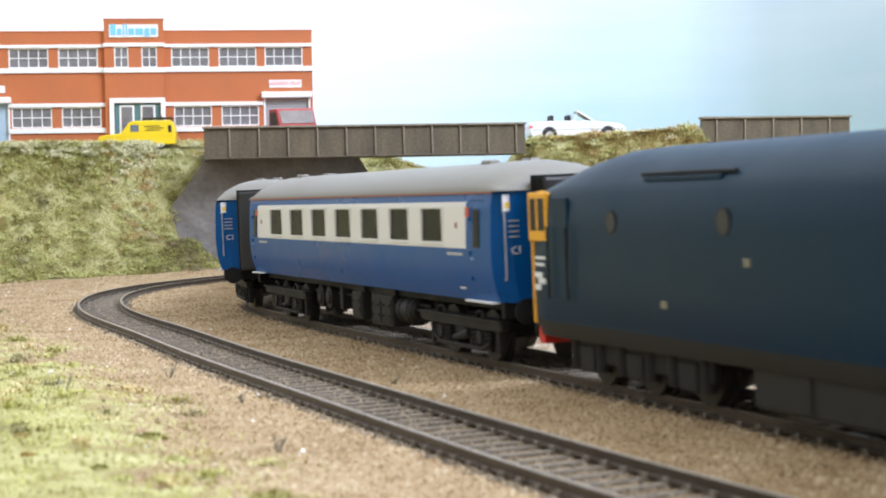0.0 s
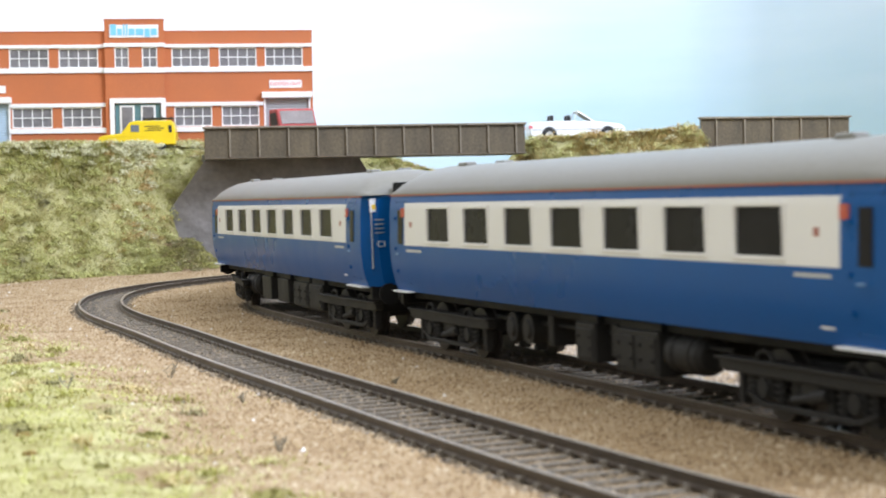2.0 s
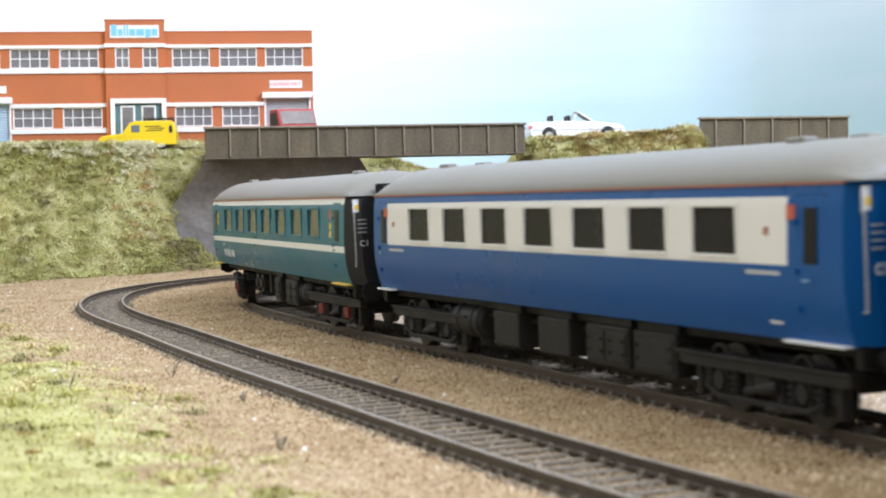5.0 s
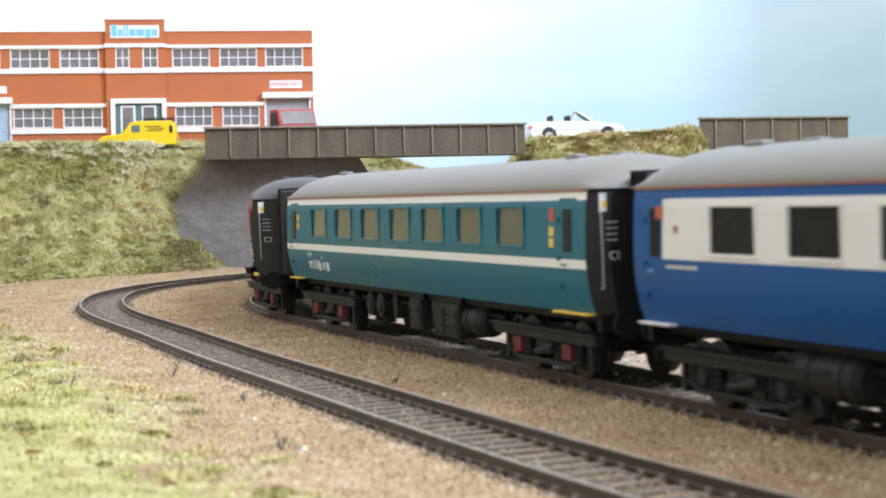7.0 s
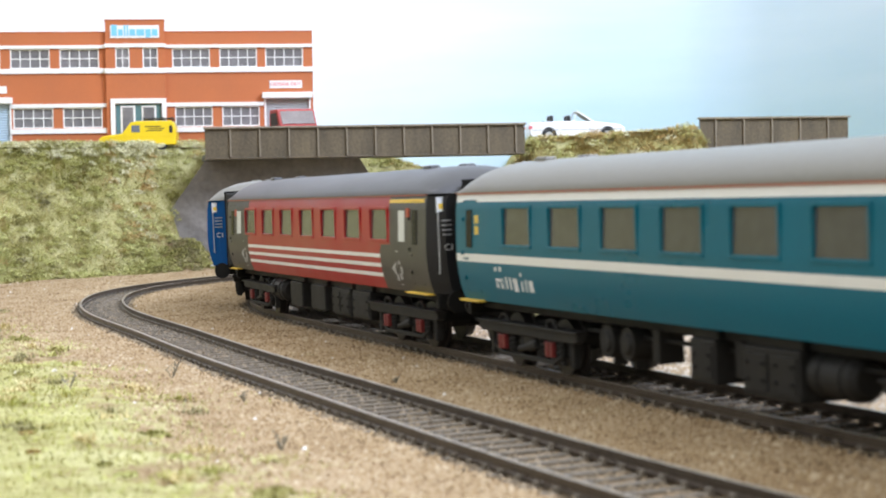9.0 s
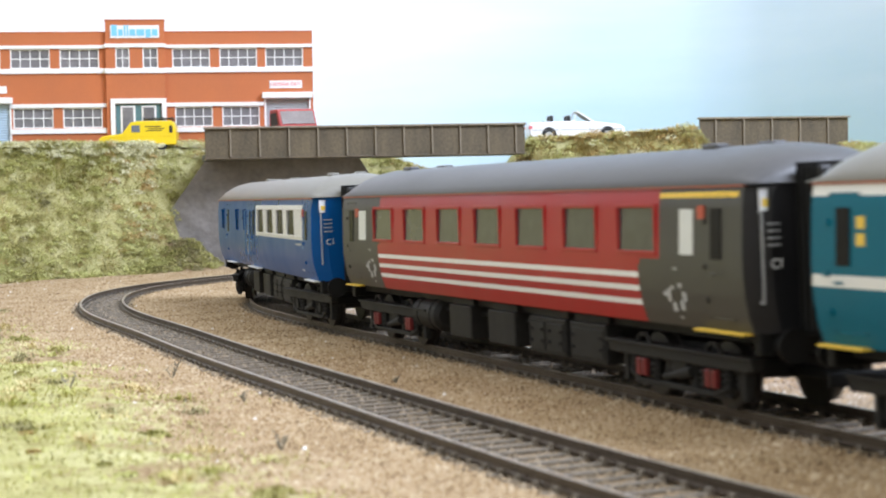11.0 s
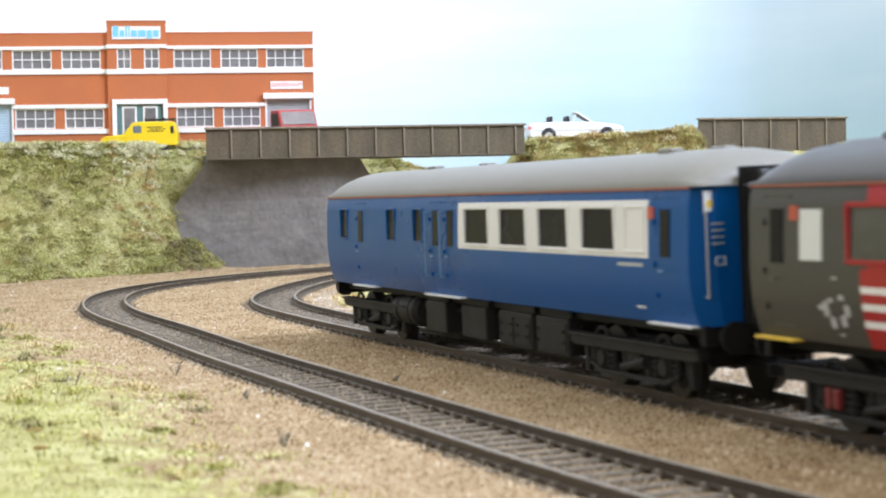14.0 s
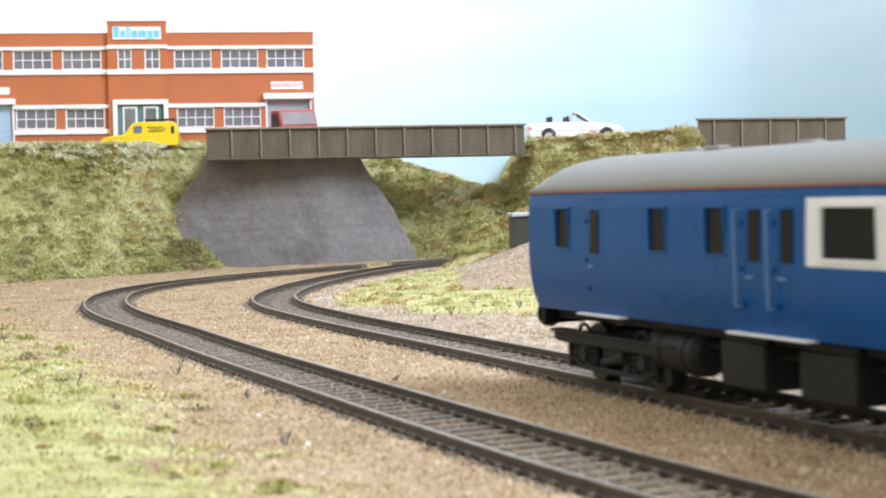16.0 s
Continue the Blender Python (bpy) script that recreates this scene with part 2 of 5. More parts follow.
def backdrop_material():
    """Painted backscene board: pale blue wash with broad white brush marks, and glare painted in at upper left."""
    m, t, b = nodes_of("backscene_paint")
    co = t.nodes.new("ShaderNodeTexCoord")
    mp = t.nodes.new("ShaderNodeMapping")
    mp.inputs["Scale"].default_value = (1.0, 1.0, 7.0)
    mp.inputs["Rotation"].default_value = (0, radians(-8), 0)
    t.links.new(co.outputs["Object"], mp.inputs[0])
    n = t.nodes.new("ShaderNodeTexNoise")
    n.inputs["Scale"].default_value, n.inputs["Detail"].default_value = 6.0, 6.0
    t.links.new(mp.outputs[0], n.inputs["Vector"])
    sep = t.nodes.new("ShaderNodeSeparateXYZ")
    t.links.new(co.outputs["Object"], sep.inputs[0])
    # glare put into the paint: whiter to the left and upwards
    rng = t.nodes.new("ShaderNodeMapRange")
    rng.inputs["From Min"].default_value, rng.inputs["From Max"].default_value = -0.30, 0.12
    rng.inputs["To Min"].default_value, rng.inputs["To Max"].default_value = 0.0, 0.75
    t.links.new(sep.outputs["X"], rng.inputs["Value"])
    ad = t.nodes.new("ShaderNodeMath")
    ad.operation = "MULTIPLY_ADD"
    ad.inputs[1].default_value = 0.35
    t.links.new(n.outputs["Fac"], ad.inputs[0])
    t.links.new(rng.outputs[0], ad.inputs[2])
    low = t.nodes.new("ShaderNodeMapRange")
    low.inputs["From Min"].default_value, low.inputs["From Max"].default_value = 0.06, 0.17
    low.inputs["To Min"].default_value, low.inputs["To Max"].default_value = 0.12, -0.22
    t.links.new(sep.outputs["Z"], low.inputs["Value"])
    ad2 = t.nodes.new("ShaderNodeMath")
    t.links.new(ad.outputs[0], ad2.inputs[0])
    t.links.new(low.outputs[0], ad2.inputs[1])
    t.links.new(mix_ramp(t, ad2.outputs[0], [(0.12, (0.88, 0.89, 0.925)), (0.55, (0.71, 0.81, 0.905)), (1.0, (0.50, 0.68, 0.81))]), b.inputs["Base Color"])
    b.inputs["Roughness"].default_value = 0.7
    bp = t.nodes.new("ShaderNodeBump")
    bp.inputs["Strength"].default_value, bp.inputs["Distance"].default_value = 0.25, 0.001
    t.links.new(n.outputs["Fac"], bp.inputs["Height"])
    t.links.new(bp.outputs[0], b.inputs["Normal"])
    return m


M_SKY = backdrop_material()


# ---- mesh helpers, in millimetres ----
def box(bm, x0, y0, z0, x1, y1, z1, bevel=0.0, mat=0):
    m = Matrix.LocRotScale(((x0 + x1) / 2, (y0 + y1) / 2, (z0 + z1) / 2), None, (abs(x1 - x0), abs(y1 - y0), abs(z1 - z0)))
    made = bmesh.ops.create_cube(bm, size=1, matrix=m)["verts"]
    faces = {f for v in made for f in v.link_faces}
    for f in faces:
        f.material_index = mat
    if bevel:
        edges = list({e for v in made for e in v.link_edges})
        bmesh.ops.bevel(bm, geom=edges, offset=bevel, segments=2, profile=0.5, affect="EDGES")


def rod(bm, a, b, r, n=12, r2=None, mat=0):
    a, b = Vector(a), Vector(b)
    m = Matrix.Translation((a + b) / 2) @ (b - a).to_track_quat("Z", "Y").to_matrix().to_4x4()
    made = bmesh.ops.create_cone(bm, cap_ends=True, segments=n, radius1=r, radius2=r if r2 is None else r2, depth=(b - a).length, matrix=m)["verts"]
    for f in {f for v in made for f in v.link_faces}:
        f.material_index = mat


def prism(bm, outline, y0, y1, mat=0, bevel=0.0):
    """An outline in x, z pushed from y0 to y1."""
    a = [bm.verts.new((x, y0, z)) for x, z in outline]
    b = [bm.verts.new((x, y1, z)) for x, z in outline]
    fs = [bm.faces.new(a), bm.faces.new(b[::-1])]
    for i in range(len(a)):
        j = (i + 1) % len(a)
        fs.append(bm.faces.new((a[j], a[i], b[i], b[j])))
    bmesh.ops.recalc_face_normals(bm, faces=fs)
    for f in fs:
        f.material_index = mat
    if bevel:
        bmesh.ops.bevel(bm, geom=list({e for f in fs for e in f.edges}), offset=bevel, segments=2, profile=0.5, affect="EDGES")


def mesh_of(name, bm, materials, smooth=False):
    me = bpy.data.meshes.new(name)
    for v in bm.verts:
        v.co *= U
    bm.to_mesh(me)
    bm.free()
    for m in materials if isinstance(materials, (list, tuple)) else [materials]:
        me.materials.append(m)
    if smooth:
        me.polygons.foreach_set("use_smooth", [True] * len(me.polygons))
    return me


def part(name, bm, material, parent=None, label="", smooth=False):
    ob = new(name, mesh_of(name, bm, material, smooth))
    ob.parent = parent
    return tagged(ob, label)


def share(name, me, parent, at=(0, 0, 0), rz=0.0, label=""):
    ob = new(name, me)
    ob.parent = parent
    ob.matrix_basis = pose(at[0] * U, at[1] * U, at[2] * U, 0, 0, rz)
    return tagged(ob, label)


def empty(name, m, label, category, group=""):
    ob = new(name)
    ob.empty_display_size = 0.01
    ob.matrix_basis = m
    return tagged(ob, label, category, group)


def mm(x, y, z, rx=0, ry=0, rz=0):
    return pose(x * U, y * U, z * U, rx, ry, rz)


def one_box(*a, **k):
    bm = bmesh.new()
    box(bm, *a, **k)
    return bm


def lettering(name, text, size, parent, m, material):
    cu = bpy.data.curves.new(name, "FONT")
    cu.body, cu.size, cu.extrude = text, size * U, 0.00008
    cu.align_x, cu.align_y = "CENTER", "CENTER"
    cu.materials.append(material)
    ob = new(name, cu)
    ob.parent, ob.matrix_basis = parent, m
    return ob


# ---- the two tracks: curvature along their length ----
STEP = 4.0


def track_line(x, y, heading, knots, bends, count):
    s = np.arange(count) * STEP - 50
    kap = np.interp(s, knots, bends) / 1000
    th = heading + np.concatenate([[0], np.cumsum((kap[1:] + kap[:-1]) / 2 * STEP)])
    mid = (th[1:] + th[:-1]) / 2
    px = x + np.concatenate([[0], np.cumsum(np.cos(mid) * STEP)])
    py = y + np.concatenate([[0], np.cumsum(np.sin(mid) * STEP)])
    return s, px, py, th


KNOTS = [-50, 100, 200, 300, 400, 500, 600, 700, 800, 1000, 1100, 1180, 2200]
KNOTS_FAR = [-50, 100, 200, 300, 400, 500, 560, 620, 680, 740, 800, 860, 920, 1000, 1100, 1180, 2200]
FAR = track_line(153.78, 70.70, 1.95531, KNOTS_FAR, [-0.632, 0.048, 0.052, -0.123, 0.138, -0.402, -0.590, -3.110, -2.877, -1.656, -1.569, -2.013, -2.569, -3.092, -3.576, 0, 0], 440)
NEAR = track_line(114.9, 85.1, 2.111, KNOTS, [-0.174, -1.276, -0.208, 0.103, -0.462, 0.516, -1.361, -1.914, -5.55, -2.0, -1.5, 0, 0], 400)


def on_track(line, s):
    """Place and heading at s; straight on beyond the ends."""
    ss, px, py, th = line
    if s < ss[0]:
        return px[0] + (s - ss[0]) * math.cos(th[0]), py[0] + (s - ss[0]) * math.sin(th[0]), th[0]
    return float(np.interp(s, ss, px)), float(np.interp(s, ss, py)), float(np.interp(s, ss, th))


def dist_to(line, x, y):
    """Signed distance from a track's centre line, positive on the side of smaller x."""
    ss, px, py, th = line
    x, y = np.atleast_1d(x), np.atleast_1d(y)
    out = np.empty(len(x))
    for i in range(0, len(x), 4000):
        xs, ys = x[i:i + 4000, None], y[i:i + 4000, None]
        d = (xs - px[None, ::2]) ** 2 + (ys - py[None, ::2]) ** 2
        j = d.argmin(1) * 2
        side = (xs[:, 0] - px[j]) * -np.sin(th[j]) + (ys[:, 0] - py[j]) * np.cos(th[j])
        out[i:i + 4000] = np.sqrt(d.min(1)) * np.sign(side)
    return out


# ---- ground ----
def ease(a, b, v):
    k = np.clip((v - a) / (b - a), 0, 1)
    return k * k * (3 - 2 * k)


def waves(x, y, scale, seed):
    """Smooth random relief between -1 and 1."""
    r = np.random.RandomState(seed)
    out = np.zeros_like(x, dtype=float)
    for k in range(7):
        a, ph, fr = r.uniform(0, 6.283), r.uniform(0, 6.283), scale * r.uniform(0.6, 1.9)
        out += np.sin((x * math.cos(a) + y * math.sin(a)) * fr + ph + 1.3 * np.sin((x * math.sin(a) - y * math.cos(a)) * fr * 0.7))
    return out / 4.5


TOE_X = [-600, -258, -215, -190, -172, -158, -15, 4, 20, 48, 60, 150, 600]
TOE_Y = [985, 1042, 1063, 1083, 1101, 1116, 1149, 1128, 1119, 1116, 1119, 1121, 1150]
TOP_X = [-600, -250, -140, -50, -20, 6, 30, 44, 58, 70, 130, 163, 171, 600]
TOP_Z = [84, 80, 77, 70, 60, 52, 42, 46, 69.5, 71, 71.5, 71, 59, 59]


def ground_z(x, y):
    x, y = np.atleast_1d(np.asarray(x, float)), np.atleast_1d(np.asarray(y, float))
    toe, top = np.interp(x, TOE_X, TOE_Y), np.interp(x, TOP_X, TOP_Z)
    run = np.interp(x, [-300, -200, -160, -20, 0, 48, 60, 100], [58, 36, 28, 40, 62, 52, 14, 14])
    k = np.clip((y - toe + waves(x, y, 0.05, 3) * 4) / run, 0, 1)
    bank = top * (0.55 * k + 0.45 * ease(0, 1, k))
    rough = (waves(x, y, 0.11, 5) * (3.2 + 2.2 * ease(-40, -10, x)) + waves(x, y, 0.32, 6) * 1.3) * np.where((k > 0.02) & (k < 0.98), 1, 0.12)
    # a stony ramp and a brushy ridge behind the inner track
    ramp = np.clip((x - 4) * 0.36, 0, 24) * ease(770, 870, y) * (1 - ease(955, 1000, y))
    ridge = np.clip((x + 25) * 0.42, 0, 30) * np.exp(-((y - (1000 - 0.4 * x)) / 22) ** 2)
    crest = 0.8 * np.exp(-((y - 1136) / 5) ** 2) * ease(58, 72, x) * (1 - ease(150, 168, x)) + 0.5 * np.exp(-((y - toe - run) / 6) ** 2) * (1 - ease(-160, -145, x))
    d_far, d_near = dist_to(FAR, x, y), dist_to(NEAR, x, y)
    # beyond the cutting the bank closes over the inner track
    d = np.where((x > 40) & (y > 1108), 99.0, np.minimum(np.abs(d_far), np.abs(d_near)))
    mound = 20 * np.exp(-((x + 160) / 15) ** 2 - ((y - 1107) / 8) ** 2)
    keep = ease(20, np.interp(x, [0, 60], [36, 27]), d)
    meadow = ease(-6, 25, grass_inside(x, y)) * (2.5 + 1.2 * waves(x, y, 0.05, 8))
    return -2.85 + (bank + rough + crest + np.maximum(ramp, ridge) + mound + meadow) * keep + waves(x, y, 0.2, 11) * 0.25 * ease(16, 22, d) + 0.5 * ease(9.6, 12.2, d) - 0.35 * ease(14, 19, d)


def grass_inside(x, y):
    """How far a place lies inside the meadow beside the outer track (millimetres)."""
    edge = np.interp(y, [100, 262, 320, 420, 518, 620, 748, 860, 1000], [26, -22, -38, -68, -108, -148, -190, -262, -330])
    return (edge - x) * 0.9 + waves(x, y, 0.06, 21) * 9 + waves(x, y, 0.2, 22) * 3


def is_grass(x, y):
    toe = np.interp(x, TOE_X, TOE_Y)
    verge = (dist_to(FAR, x, y) < -24) & (y > 560) & (waves(x, y, 0.05, 31) * 22 + (y - 640) * 0.35 + 8 > 0) & ~is_ramp(x, y)
    return (grass_inside(x, y) > 14 + 8 * waves(x, y, 0.4, 34)) | (y > toe + waves(x, y, 0.1, 33) * 7 - 8) | verge


def is_ramp(x, y):
    return (x > 8 + waves(x, y, 0.1, 35) * 4) & (y > 770) & (y < 950 - 0.3 * x)


def build_ground():
    xs = np.unique(np.concatenate([np.linspace(-1500, -420, 10), np.arange(-420, 421, 4.0), np.linspace(420, 1500, 10)]))
    ys = np.unique(np.concatenate([np.linspace(-900, 60, 8), np.arange(60, 700, 4.0), np.arange(700, 1240, 3.0), np.linspace(1240, 1440, 14)]))
    gx, gy = np.meshgrid(xs, ys)
    gz = ground_z(gx.ravel(), gy.ravel()).reshape(gx.shape)
    nx, ny = len(xs), len(ys)
    verts = np.stack([gx.ravel(), gy.ravel(), gz.ravel()], 1) * U
    i = (np.arange(ny - 1)[:, None] * nx + np.arange(nx - 1)[None]).ravel()
    faces = np.stack([i, i + 1, i + nx + 1, i + nx], 1)
    me = bpy.data.meshes.new("ground")
    me.from_pydata(verts.tolist(), [], faces.tolist())
    cx, cy = verts[faces].mean(1)[:, 0] / U, verts[faces].mean(1)[:, 1] / U
    for m in (M_GROUND, M_TARMAC):
        me.materials.append(m)
    toe = np.interp(cx, TOE_X, TOE_Y)
    idx = ((cy > toe + 75) & (cy < 1240)).astype(int)
    vx, vy = gx.ravel(), gy.ravel()
    vtoe = np.interp(vx, TOE_X, TOE_Y)
    share_turf = np.maximum(ease(-22, 46, grass_inside(vx, vy)), ease(-24, 14, vy - vtoe))
    verge = ease(22, 34, -dist_to(FAR, vx, vy)) * ease(560, 680, vy + waves(vx, vy, 0.05, 31) * 40) * ~is_ramp(vx, vy)
    me.attributes.new("turf", "FLOAT", "POINT").data.foreach_set("value", np.maximum(share_turf, verge * (vy < 1010)).astype(np.float32))
    me.polygons.foreach_set("material_index", idx)
    me.polygons.foreach_set("use_smooth", [True] * len(me.polygons))
    tagged(new("ground", me), "sandy brown scenic ground with grassy banks on a layout board", "ground", kind="structure")


build_ground()


def build_backdrop():
    bm = bmesh.new()
    line = [(-900, 1330), (-500, 1400), (-100, 1425), (150, 1425), (205, 1418), (245, 1390), (280, 1335), (350, 1170), (560, 800)]
    fine = []
    for (ax, ay), (bx, by) in zip(line, line[1:]):
        fine += [(ax + (bx - ax) * k / 6, ay + (by - ay) * k / 6) for k in range(6)]
    fine.append(line[-1])
    for k in range(3):
        fine = [fine[0]] + [tuple((a + 2 * b + c) / 4 for a, b, c in zip(*p)) for p in zip(fine, fine[1:], fine[2:])] + [fine[-1]]
    rows = []
    for z in (-6, 700):
        rows.append([bm.verts.new((x, y, z)) for x, y in fine])
    back = [[bm.verts.new((x + 2, y + 6, z)) for x, y in fine] for z in (-6, 700)]
    for a in range(len(fine) - 1):
        bm.faces.new((rows[0][a], rows[0][a + 1], rows[1][a + 1], rows[1][a]))
        bm.faces.new((back[0][a + 1], back[0][a], back[1][a], back[1][a + 1]))
        bm.faces.new((rows[1][a], rows[1][a + 1], back[1][a + 1], back[1][a]))
    tagged(part("backdrop", bm, M_SKY, None, "", True), "pale blue painted sky backscene board with brush marks", "backdrop", kind="structure")


build_backdrop()


# ---- bridge ----
def girder(x0, y0, x1, y1, z_top, drop, height, first, step, ribs, label):
    """Plate girder with top and bottom flanges and upright ribs on the near face."""
    length, rz = math.hypot(x1 - x0, y1 - y0), math.degrees(math.atan2(y1 - y0, x1 - x0))
    ry = math.degrees(math.atan2(drop, length))
    root = empty("bridge_girder", mm(x0, y0, z_top, 0, ry, rz), label, "bridge girder", "bridge girders")
    part("web", one_box(0, 0, -height + 1, length, 3, -1, mat=0), M_GIRDER, root)
    part("top_flange", one_box(-0.8, -2.2, -1.2, length + 0.8, 4.5, 0, 0.2), M_GIRDER_EDGE, root)
    part("bottom_flange", one_box(-0.5, -1.6, -height, length + 0.5, 4.5, -height + 1.0, 0.2), M_GIRDER, root)
    bm = bmesh.new()
    box(bm, -0.45, -1.5, -height + 1, 0.45, 0.2, -1.2, 0.12)
    prism(bm, [(-0.45, -height + 1), (0.45, -height + 1), (0.45, -height + 4), (-0.45, -height + 4)], -2.1, -1.4)
    me = mesh_of("rib", bm, M_GIRDER_EDGE)
    for i in range(ribs):
        share("rib", me, root, ((first + step * i) * length, 0, 0))
    return root


girder(-140.5, 1085, 54.5, 1128, 84.3, 4.0, 19.6, 0.075, 0.0895, 11, "long brown weathered plate girder bridge span with ribs")
girder(166, 1135, 262, 1147, 79.2, 2.6, 22.0, 0.10, 0.19, 5, "short brown weathered plate girder parapet on the bank")

deck = empty("bridge_deck", mm(-139.5, 1090, 67.0, 0, 1.1, 12.43), "dark road bridge deck carried by plate girders", "bridge deck")
bm = bmesh.new()
prism(bm, [(0, 0), (197, 0), (197, 30), (104, 34), (92, 50), (0, 50)], -2.5, 1.5)
for v in bm.verts:
    v.co.y, v.co.z = v.co.z, v.co.y
bmesh.ops.recalc_face_normals(bm, faces=bm.faces)
part("slab", bm, M_ROOFFELT, deck)
part("road_surface", one_box(0, 0.5, 1.9, 197, 29, 2.6), M_TARMAC, deck)

def build_abutment():
    """A rendered wall with sloping wing edges, uneven face, and shallow scribed courses."""
    edge_l, edge_r = [(-6, -200), (66.5, -144)], [(-6, -15), (30, -31), (55, -46), (64.5, -51)]
    zs = np.linspace(-6, 64.5, 62)

    def face(x):
        # two planes that meet under the span, the shorter one turned towards the cutting
        return 1118 + 0.03 * (x + 75) + 0.38 * max(0.0, x + 72)
    n = 150
    grid = []
    for j, z in enumerate(zs):
        x0, x1 = (float(np.interp(z, [p[0] for p in e], [p[1] for p in e])) for e in (edge_l, edge_r))
        grid.append([(x0 + (x1 - x0) * k / (n - 1), z) for k in range(n)])
    g = np.array(grid)
    x, z = g[..., 0], g[..., 1]
    out = waves(x, z, 0.10, 16) * 0.55 + waves(x, z, 0.32, 17) * 0.35 + waves(x, z, 0.9, 18) * 0.16
    row = np.floor(z / 6.5)
    joint = np.minimum(np.abs(z / 6.5 - np.round(z / 6.5)) * 6.5, np.abs((x + row % 2 * 6.0) / 12 - np.round((x + row % 2 * 6.0) / 12)) * 12)
    out -= 0.45 * np.exp(-(joint / 0.5) ** 2) * ease(-0.6, 0.5, waves(x, z, 0.07, 19))
    bm = bmesh.new()
    front = [[bm.verts.new((x[j, k], face(x[j, k]) - out[j, k], z[j, k])) for k in range(n)] for j in range(len(zs))]
    back = [[bm.verts.new((x[j, k], face(x[j, k]) + 9, z[j, k])) for k in (0, n - 1)] for j in range(len(zs))]
    for j in range(len(zs) - 1):
        for k in range(n - 1):
            bm.faces.new((front[j][k], front[j][k + 1], front[j + 1][k + 1], front[j + 1][k]))
        bm.faces.new((back[j][1], back[j][0], back[j + 1][0], back[j + 1][1]))
        bm.faces.new((back[j][0], front[j][0], front[j + 1][0], back[j + 1][0]))
        bm.faces.new((front[j][-1], back[j][1], back[j + 1][1], front[j + 1][-1]))
    bm.faces.new(front[-1] + [back[-1][1], back[-1][0]])
    return part("abutment", bm, M_CONCRETE, None, "", True)


wall = build_abutment()
tagged(wall, "grey rendered bridge abutment with sloping wing edges", "abutment", kind="structure")


# ---- track ----
def build_track(line, label, s0, s1):
    root = empty("track", Matrix(), label, "railway track", "tracks")
    prof = [(-0.95, -2.1), (0.95, -2.1), (0.95, -1.85), (0.25, -1.6), (0.25, -0.7), (0.5, -0.5), (0.5, -0.08), (0.4, 0.0), (-0.4, 0.0), (-0.5, -0.08), (-0.5, -0.5), (-0.25, -0.7), (-0.25, -1.6), (-0.95, -1.85)]
    for off in (8.75, -8.75):
        bm = bmesh.new()
        prev = None
        for s in np.arange(s0, s1 + 1, 6.0):
            x, y, th = on_track(line, float(s))
            nx, ny = -math.sin(th), math.cos(th)
            ring = [bm.verts.new((x + nx * (off + w), y + ny * (off + w), z)) for w, z in prof]
            if prev:
                for a in range(len(prof)):
                    b = (a + 1) % len(prof)
                    bm.faces.new((prev[a], ring[a], ring[b], prev[b]))
            prev = ring
        bmesh.ops.recalc_face_normals(bm, faces=bm.faces)
        for f in bm.faces:
            f.material_index = int(all(v.co.z > -0.1 for v in f.verts))
        part("rail", bm, [M_RAIL, M_RAILTOP], root)
    bm = bmesh.new()
    box(bm, -0.85, -12.6, -4.2, 0.85, 12.6, -2.2, 0.15)
    for off in (8.75, -8.75):
        for sgn in (1, -1):
            box(bm, -0.7, off + sgn * 0.6, -2.3, 0.7, off + sgn * 1.6, -1.5, 0.15)
    me = mesh_of("sleeper", bm, M_SLEEPER)
    r = random.Random(4)
    n = 0
    for s in np.arange(s0, s1, 6.6):
        x, y, th = on_track(line, float(s))
        share("sleeper", me, root, (x, y, r.uniform(-0.12, 0.05)), math.degrees(th) + r.uniform(-1.2, 1.2))
        n += 1
    return root


build_track(FAR, "inner curved railway track with dark rails and grey-brown sleepers", -340, 1240)
build_track(NEAR, "outer curved railway track with dark rails and grey-brown sleepers", -340, 1100)


